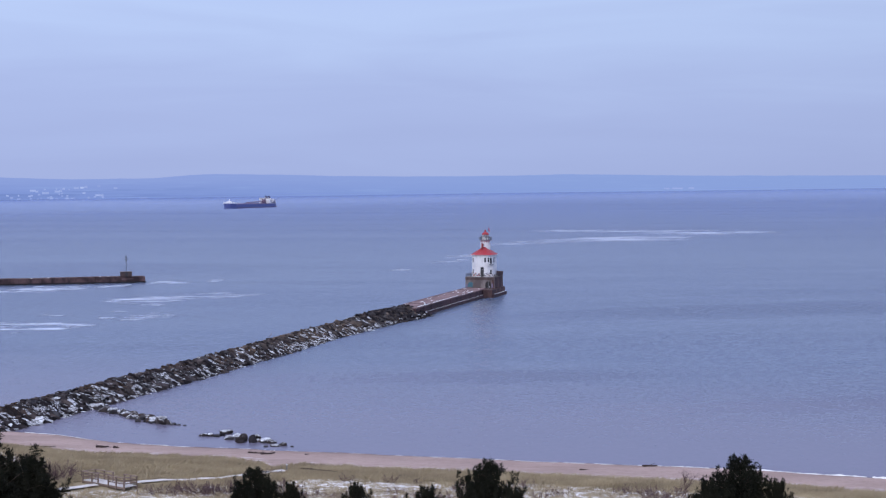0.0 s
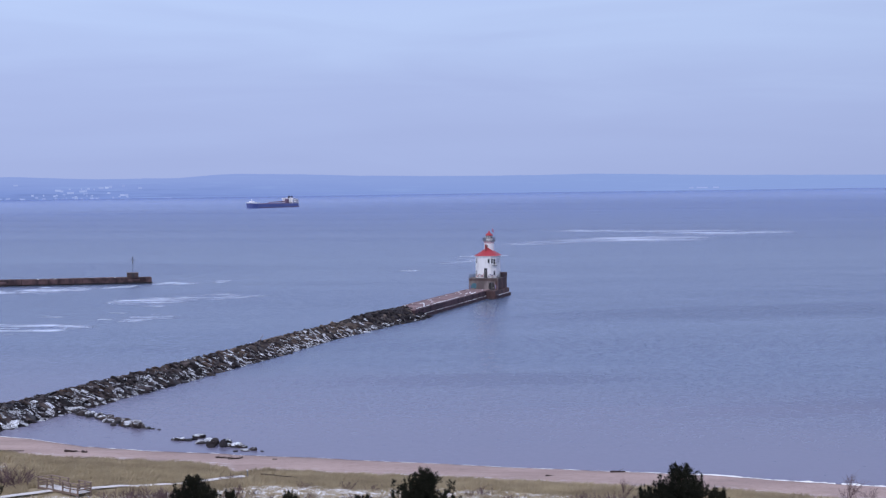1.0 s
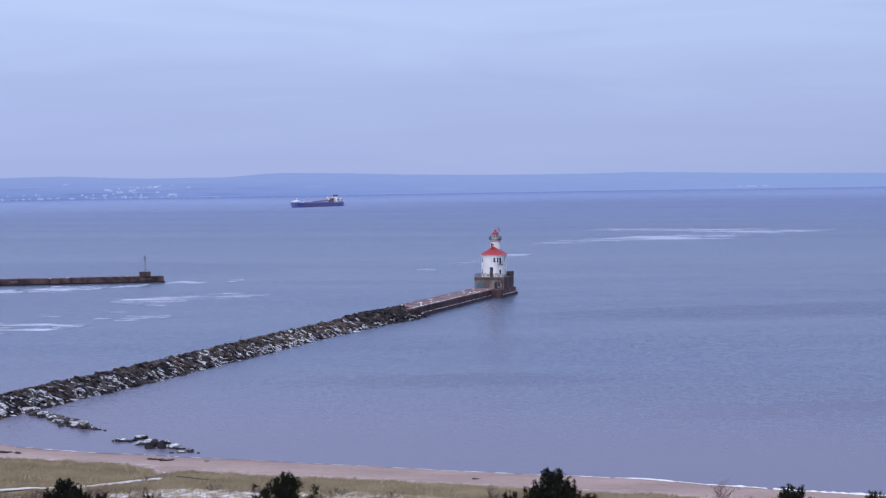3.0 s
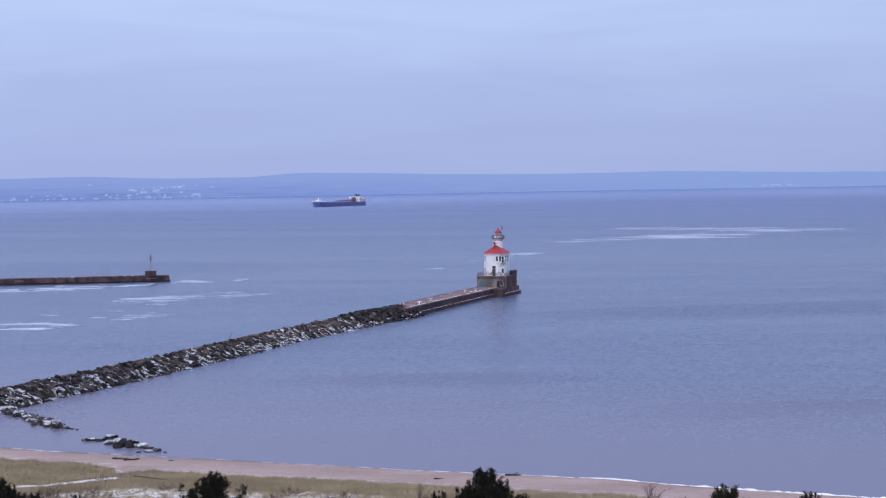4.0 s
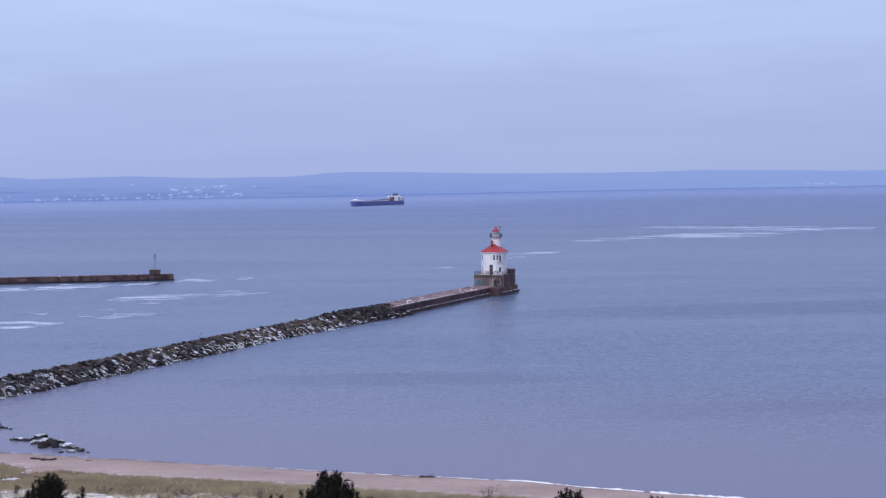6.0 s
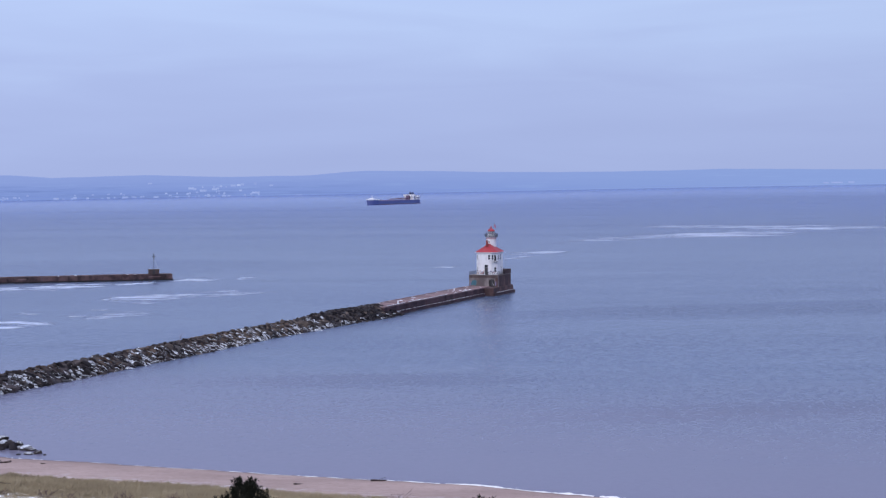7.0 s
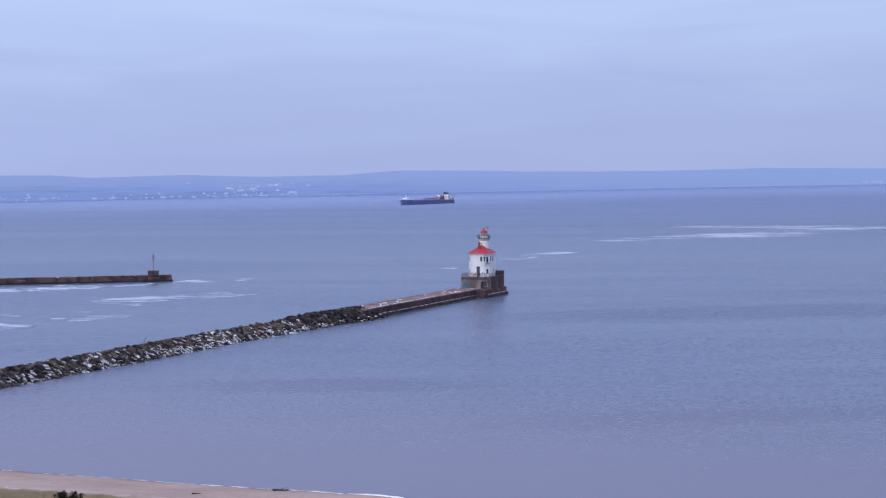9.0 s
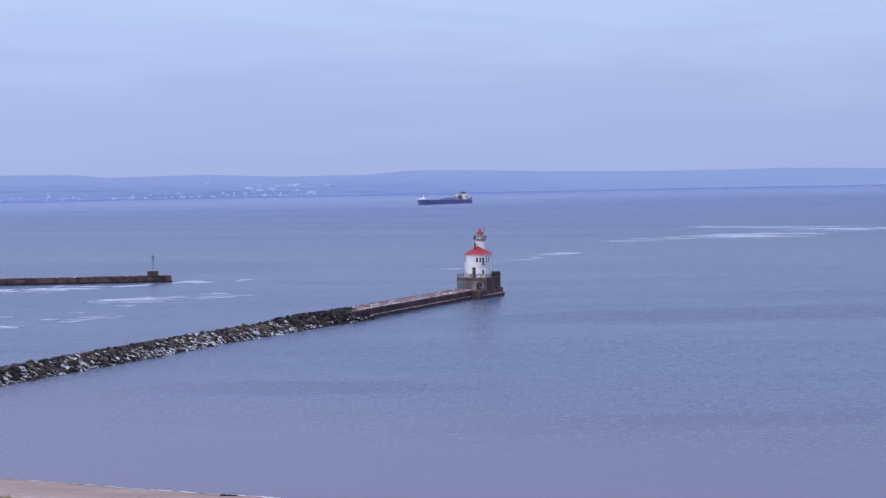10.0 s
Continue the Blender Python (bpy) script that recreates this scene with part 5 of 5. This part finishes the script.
# ---- beach and dune things ----
def build_boardwalk():
    def plank_walk(root, pts, width, z_over):
        for (ax, ay), (bx, by) in zip(pts, pts[1:]):
            ln = math.hypot(bx - ax, by - ay)
            ang = math.degrees(math.atan2(by - ay, bx - ax))
            n = max(1, int(ln / 0.30))
            for i in range(n):
                k = (i + 0.5) / n
                x, y = ax + (bx - ax) * k, ay + (by - ay) * k
                z = ground_z(x, y) + z_over
                ob = new("plank", PLANK)
                ob.parent = root
                ob.matrix_basis = pose(x, y, z, 0, 0, ang) @ Matrix.Diagonal((ln / n / 0.30, width, 1, 1))
    bmp = boxed(-0.14, 0.14, -0.5, 0.5, -0.03, 0.02)
    PLANK = bpy.data.meshes.new("plank")
    bmp.to_mesh(PLANK)
    bmp.free()
    PLANK.materials.append(M_PLANK_SNOW)
    path = thing("boardwalk", pose(0, 0, 0), "narrow snow-dusted plank boardwalk crossing the dune to the beach", "boardwalk")
    plank_walk(path, [(-39.3, 209.4), (-37.4, 210.4), (-34.2, 213.6), (-27.7, 218.2), (-24.4, 221.2), (-20.8, 224.0)], 1.3, 0.22)
    plank_walk(path, [(-53.0, 200.2), (-45.67, 205.8), (-42.2, 208.4)], 1.3, 0.25)
    # viewing platform: a plank deck with two railed bays, open between them for the walk
    ax, ay, ln, wide, dz = -44.44, 211.02, 8.2, 1.9, 3.55
    base = ground_z(-41.0, 208.5)
    deck = thing("viewing_platform", pose(ax, ay, 0, 0, 0, -41.5), "weathered timber platform with two railed bays on the dune", "platform")
    n = int(ln / 0.2)
    for i in range(n):
        part("deck_board", boxed(i * ln / n, (i + 1) * ln / n - 0.02, 0.0, wide, dz - 0.05, dz), M_PLANK_SNOW, deck)
    for y in (0.06, wide - 0.06):
        part("joist", boxed(0, ln, y - 0.06, y + 0.06, dz - 0.32, dz - 0.055), M_PLANK, deck)

    def rails(xs, y, inner):
        for x in xs:
            part("post", boxed(x - 0.075, x + 0.075, y - 0.075, y + 0.075, base - 0.6, dz + 1.05), M_PLANK, deck)
        for z in (0.36, 0.72):
            part("rail", boxed(xs[0], xs[-1], y + inner * 0.078, y + inner * 0.12, dz + z - 0.07, dz + z + 0.07), M_PLANK, deck)
        part("top_rail", boxed(xs[0] - 0.1, xs[-1] + 0.1, y - 0.13, y + 0.13, dz + 1.052, dz + 1.11), M_PLANK, deck)

    def end_rails(x, side):
        for z in (0.36, 0.72):
            part("end_rail", boxed(x + side * 0.02 - 0.02, x + side * 0.02 + 0.02, 0.08, wide - 0.08, dz + z - 0.07, dz + z + 0.07), M_PLANK, deck)
        part("top_rail", boxed(x - 0.13, x + 0.13, 0.14, wide - 0.14, dz + 1.052, dz + 1.11), M_PLANK, deck)

    rails((0.08, 1.87, 3.1), 0.0, 1)
    rails((0.08, 1.85, 3.6), wide, -1)
    rails((5.1, 6.6, 8.12), 0.0, 1)
    rails((5.8, 7.0, 8.12), wide, -1)
    end_rails(0.08, 1)
    end_rails(8.12, -1)
    mark = thing("marker_post", pose(-20.6, 224.9, ground_z(-20.6, 224.9)), "short pale post at the beach end of the boardwalk", "post")
    part("shaft", boxed(-0.09, 0.09, -0.09, 0.09, -0.2, 0.85, 0.02), M_STEEL, mark)
    part("cap", boxed(-0.11, 0.11, -0.11, 0.11, 0.852, 0.91, 0.01), M_SNOW, mark)


build_boardwalk()


def driftwood(x, y, ln, r, ang, branches, label, seed, lift=0.0):
    rs = np.random.RandomState(seed)
    root = thing("driftwood", pose(x, y, ground_z(x, y) + r * 0.6 + lift, 0, 0, ang), label, "driftwood", "driftwood on the beach")
    bm = bmesh.new()
    prev = None
    n = 9
    for i in range(n + 1):
        k = i / n
        rad = r * (1 - 0.55 * k) * rs.uniform(0.85, 1.1)
        c = Vector((ln * (k - 0.5), 0.25 * r * math.sin(5 * k + seed), 0.15 * r * math.sin(7 * k)))
        ring = [bm.verts.new(c + Vector((0, rad * math.cos(2 * math.pi * j / 7), rad * math.sin(2 * math.pi * j / 7)))) for j in range(7)]
        if prev:
            for j in range(7):
                bm.faces.new((prev[j], prev[(j + 1) % 7], ring[(j + 1) % 7], ring[j]))
        else:
            bm.faces.new(ring[::-1])
        prev = ring
    bm.faces.new(prev)
    part("log", bm, M_DRIFT, root)
    for i in range(branches):
        k = rs.uniform(-0.45, 0.45) * ln
        d = Vector((rs.uniform(-0.8, 0.8), rs.uniform(-1, 1), rs.uniform(0.0, 0.25))).normalized() * rs.uniform(0.5, 1.3)
        part("branch", bar((k, 0, 0), Vector((k, 0, 0)) + d, r * 0.35, r * 0.12, 5), M_DRIFT, root)
    return root


driftwood(-27.7, 252.0, 2.2, 0.15, -12, 6, "dark weathered log lying on the sand", 1)
driftwood(-25.7, 251.0, 2.3, 0.15, 32, 8, "dark forked driftwood lying on the sand", 2)
driftwood(-51.2, 257.4, 1.9, 0.24, 3, 3, "short dark log lying on the sand", 3)
driftwood(-49.0, 256.9, 0.9, 0.2, -30, 2, "dark stump of driftwood on the sand", 4)
driftwood(-60.0, 256.0, 4.2, 0.12, 2, 2, "long thin pole of driftwood on the sand", 5)
driftwood(28.8, 240.2, 2.1, 0.17, 10, 1, "dark log stranded at the water's edge", 6)
driftwood(19.0, 235.0, 0.9, 0.12, 20, 1, "small stick on the sand", 7)
driftwood(-16.2, 222.2, 5.6, 0.09, -28, 1, "thin fallen pole lying on the dune grass", 9, 0.4)
driftwood(-20.0, 251.0, 0.7, 0.08, 20, 0, "small stick on the sand", 8)


# ---- plants ----
def build_grass():
    rs = np.random.RandomState(21)
    verts, faces = [], []
    made = 0
    while made < 60000:
        x = rs.uniform(-76, 104)
        d = 13 + rs.uniform(0, 1) ** 1.15 * 53
        y = lerp(x, SHORE_X, SHORE_Y) - d
        if y < 188:
            continue
        edge = dune_edge(x) + 0.6
        if d < edge:
            continue
        dens = 0.60 + 0.6 * noise.noise((x * 0.10, y * 0.16, 6.0)) + 0.5 * noise.noise((x * 0.45, y * 0.6, 2.0)) + 0.28 - 0.52 * min(1.0, max(0.0, (d - snow_line(x) + 3) / 6))
        if rs.rand() > dens:
            made += 0.2
            continue
        made += 1
        if abs(x + 29) < 10 and abs((y - 210.2) - (x + 37.4) * 0.83) < 1.5:
            continue
        px_, py_ = (x + 44.44) * 0.749 - (y - 211.02) * 0.663, (x + 44.44) * 0.663 + (y - 211.02) * 0.749
        if -0.6 < px_ < 8.8 and -2.2 < py_ < 2.4:
            continue
        if abs(x + 48) < 5 and abs((y - 200.2) - (x + 53) * 0.76) < 1.7:
            continue
        z = ground_z(x, y) - 0.03
        h = rs.uniform(0.3, 0.72) * (1.0 if d < snow_line(x) else 0.55) * (1.0 + 0.5 * noise.noise((x * 0.35, y * 0.5, 3.0)))
        for _ in range(8):
            a, b = rs.uniform(0, 6.28), rs.uniform(0, 6.28)
            px, py = x + 0.2 * rs.randn(), y + 0.2 * rs.randn()
            w = rs.uniform(0.013, 0.028)
            lx, ly = (0.1 + 0.35 * rs.rand()) * h * math.cos(a) + 0.16, (0.1 + 0.35 * rs.rand()) * h * math.sin(a)
            wx, wy = w * math.cos(b), w * math.sin(b)
            hh = h * rs.uniform(0.6, 1.1)
            i = len(verts)
            verts += [(px - wx, py - wy, z), (px + wx, py + wy, z), (px + wx * 0.8 + lx * 0.4, py + wy * 0.8 + ly * 0.4, z + hh * 0.65), (px - wx * 0.8 + lx * 0.4, py - wy * 0.8 + ly * 0.4, z + hh * 0.65), (px + lx, py + ly, z + hh)]
            faces += [(i, i + 1, i + 2, i + 3), (i + 3, i + 2, i + 4)]
    ob = new("dune_grass", mesh_of("dune_grass", verts, faces, M_GRASS))
    return tagged(ob, "dry golden dune grass in uneven tufts", "grass", kind="stuff")


build_grass()


def pine_meshes(seed, height, radius):
    """Trunk, limbs and crown of a bushy young pine."""
    rs = np.random.RandomState(seed)
    tb = bmesh.new()
    prev = None
    for k in np.linspace(0, 1, 9):
        r = 0.17 * (1 - 0.9 * k) + 0.015
        c = Vector((0.12 * math.sin(3 * k + seed), 0.12 * math.cos(4 * k + seed), height * k * 0.97))
        ring = [tb.verts.new(c + Vector((r * math.cos(2 * math.pi * j / 7), r * math.sin(2 * math.pi * j / 7), 0))) for j in range(7)]
        if prev:
            for j in range(7):
                tb.faces.new((prev[j], prev[(j + 1) % 7], ring[(j + 1) % 7], ring[j]))
        prev = ring
    lb = bmesh.new()
    verts, faces = [], []

    def tuft(c, way, size, count):
        way = way / np.linalg.norm(way)
        for _ in range(count):
            d = way * 0.8 + 0.75 * rs.randn(3)
            d /= np.linalg.norm(d)
            side = np.cross(d, rs.randn(3))
            side /= np.linalg.norm(side) + 1e-6
            ln, w = size * rs.uniform(0.7, 1.3), size * rs.uniform(0.08, 0.13)
            o = c + 0.25 * size * rs.randn(3)
            i = len(verts)
            verts.extend([tuple(o - side * w * 0.5), tuple(o + side * w * 0.5), tuple(o + d * ln * 0.6 + side * w), tuple(o + d * ln), tuple(o + d * ln * 0.6 - side * w)])
            faces.append((i, i + 1, i + 2, i + 3, i + 4))

    lev = 0.25
    while lev < 0.97:
        prof = min(1.0, (0.35 + 0.62 * height * (1 - lev)) / radius) * (0.7 + 0.45 * rs.rand())
        for _ in range(10 if lev < 0.75 else 6):
            a = rs.uniform(0, 2 * math.pi)
            ln = radius * prof * rs.uniform(0.55, 1.15) + 0.15
            up = rs.uniform(0.3, 0.8)
            base = np.array([0, 0, height * lev])
            way = np.array([math.cos(a), math.sin(a), up])
            tip = base + way * ln
            beam(lb, base, tip, 0.045 * (1.1 - lev), 0.012, 4)
            steps = max(3, int(ln / 0.2))
            for s in range(steps):
                k = 0.25 + 0.75 * (s + rs.rand()) / steps
                c = base + way * ln * k + 0.26 * rs.randn(3) * (0.4 + 0.8 * k)
                tuft(c, way * 0.7 + np.array([0, 0, 0.8]), 0.27, 16)
            for s in range(4):
                tuft(tip + np.array([0, 0, 0.22 * s]) + 0.05 * rs.randn(3), np.array([way[0] * 0.3, way[1] * 0.3, 1.0]), 0.30, 16)
        lev += 0.03 + 0.012 * rs.rand()
    for s in range(8):
        tuft(np.array([0.03 * rs.randn(), 0.03 * rs.randn(), height * (0.93 + 0.07 * s / 8)]), np.array([0, 0, 1.0]), 0.26, 9)
    return tb, lb, verts, faces


PINES = []
for seed, hgt, rad in ((1, 10.0, 3.4), (2, 9.0, 2.7), (3, 10.0, 4.2)):
    tb, lb, vs, fs = pine_meshes(seed, hgt, rad)
    base = thing("pine_tree", pose(0, -60, 0), "dark bushy young pine on the snowy dune", "tree", "pines behind the dune")
    part("trunk", tb, M_BARK, base)
    part("limbs", lb, M_BARK, base)
    crown = new("crown", mesh_of("crown", vs, fs, M_NEEDLE))
    crown.parent = base
    PINES.append((base, max(v[2] for v in vs)))


def pine(kind, x, y, top, spin, wide=1.0):
    base, hgt = PINES[kind]
    z = ground_z(x, y) - 0.1
    s = (top - z) / hgt
    keep = base.scale.copy()
    base.scale = (s * wide, s * wide, s)
    ob = copy_thing(base, pose(x, y, z, 0, 0, spin))
    base.scale = keep
    return ob


for kind, x, y, top, spin, wide in ((2, -42.4, 157, 17.6, 20, 1.2), (0, -38.6, 159, 15.0, 80, 1.0), (0, -36.4, 158, 12.2, 30, 0.9), (0, -18.9, 171, 11.75, 140, 1.12), (1, -15.3, 171, 10.3, 10, 0.8), (1, -8.2, 160, 12.1, 75, 0.8), (1, -1.6, 160, 11.8, 200, 1.0),
                                    (0, 4.1, 160, 14.2, 30, 1.0), (1, 6.6, 159, 11.7, 230, 0.9), (0, 28.1, 163, 14.1, 115, 1.05), (1, 24.3, 158, 12.9, 15, 0.7), (1, 31.4, 161, 12.2, 160, 0.6), (1, 49.0, 158, 13.5, 300, 1.0),
                                    (1, 56.1, 158, 12.9, 45, 0.9), (1, -28.0, 158, 10.8, 45, 0.9), (1, 52.3, 160, 11.6, 100, 0.9)):
    pine(kind, x, y, top, spin, wide)
# the first three stand among the trees behind
PINES[0][0].matrix_basis = pose(-60, 120, ground_z(-60, 120) - 0.1)
PINES[1][0].matrix_basis = pose(80, 125, ground_z(80, 125) - 0.1)
PINES[2][0].matrix_basis = pose(-10, 118, ground_z(-10, 118) - 0.1, 0, 0, 40) @ Matrix.Diagonal((0.8, 0.8, 0.8, 1))


def shrub_mesh(seed, height, spread, stems, r0=0.025):
    rs = np.random.RandomState(seed)
    bm = bmesh.new()

    def grow(p, d, ln, r, depth):
        q = p + d * ln
        beam(bm, p, q, r, r * 0.6, 3)
        if depth:
            for _ in range(3):
                e = (d + Vector(rs.uniform(-0.55, 0.55, 3))).normalized()
                grow(p + d * ln * rs.uniform(0.5, 1.0), e, ln * rs.uniform(0.5, 0.75), r * 0.6, depth - 1)

    for _ in range(stems):
        d = Vector((spread * rs.randn() * 0.4, spread * rs.randn() * 0.4, 1)).normalized()
        grow(Vector((0.25 * spread * rs.randn(), 0.25 * spread * rs.randn(), -0.05)), d, height * rs.uniform(0.4, 0.6), r0, 2)
    return bm


def sapling_mesh(seed, height):
    """A slender leafless young tree: a wavering stem and thin rising twigs, finer towards the top."""
    rs = np.random.RandomState(seed)
    bm = bmesh.new()

    def twig(p, d, ln, r, depth):
        n = 3
        for i in range(n):
            d = (d + Vector(rs.uniform(-0.14, 0.14, 3)) + Vector((0, 0, 0.05))).normalized()
            q = p + d * ln / n
            beam(bm, p, q, r * (1 - 0.22 * i), r * (1 - 0.22 * (i + 1)), 3)
            if depth:
                for _ in range(2):
                    e = (d + Vector(rs.uniform(-0.75, 0.75, 3))).normalized()
                    twig(p.lerp(q, rs.rand()), e, ln * rs.uniform(0.35, 0.6), r * 0.55, depth - 1)
            p = q

    p, d = Vector((0, 0, -0.1)), Vector((0, 0, 1))
    for i in range(10):
        d = (d + Vector((rs.uniform(-0.08, 0.08), rs.uniform(-0.08, 0.08), 0.05))).normalized()
        q = p + d * height / 10
        beam(bm, p, q, 0.05 * (1 - 0.085 * i), 0.05 * (1 - 0.085 * (i + 1)), 5)
        if i > 3:
            for _ in range(4):
                a = rs.uniform(0, 2 * math.pi)
                twig(p.lerp(q, rs.rand()), Vector((math.cos(a), math.sin(a), rs.uniform(0.9, 1.8))).normalized(), height * rs.uniform(0.16, 0.26) * (1.2 - 0.06 * i), 0.034 * (1 - 0.05 * i), 2)
        p = q
    return bm


SHRUBS = []
for bm in (shrub_mesh(1, 1.5, 1.8, 15), shrub_mesh(2, 1.3, 2.2, 22), sapling_mesh(3, 9.0)):
    me = bpy.data.meshes.new("bare_shrub")
    bm.to_mesh(me)
    bm.free()
    me.materials.append(M_TWIG)
    SHRUBS.append(me)


SAPLING_TOP = max(v.co.z for v in SHRUBS[2].vertices)


def shrub(kind, x, y, s, spin):
    ob = new("bare_shrub" if kind < 2 else "bare_sapling", SHRUBS[kind])
    ob.matrix_basis = pose(x, y, ground_z(x, y), 0, 0, spin) @ Matrix.Diagonal((s, s, s, 1))
    return tagged(ob, "leafless reddish-brown shrub among the dune grass" if kind < 2 else "thin leafless sapling on the dune", "shrub", "bare shrubs")


rs = np.random.RandomState(9)
for i in range(170):
    x = rs.uniform(-66, 90)
    y = lerp(x, SHORE_X, SHORE_Y) - rs.uniform(37, 58)
    if y > 192 and lerp(x, SHORE_X, SHORE_Y) - y > snow_line(x) + 1.5:
        shrub(rs.randint(2), x, y, rs.uniform(0.6, 1.2), rs.uniform(0, 360))
for x, y, s in ((-49.2, 214.0, 2.7), (-50.6, 213.0, 2.3), (-48.2, 216.0, 2.0), (-22.0, 221.0, 1.0), (-30.0, 205.0, 1.5), (-28.0, 204.0, 1.6), (-31.8, 205.6, 1.3), (-26.0, 206.0, 1.2)):
    shrub(1, x, y, s, x * 37)
for x, y, top in ((42.5, 156.0, 14.2), (44.7, 160.0, 12.2), (22.6, 160.0, 13.2), (19.0, 161.0, 11.4), (20.2, 162.0, 10.6)):
    shrub(2, x, y, (top - ground_z(x, y)) / SAPLING_TOP, x * 53)
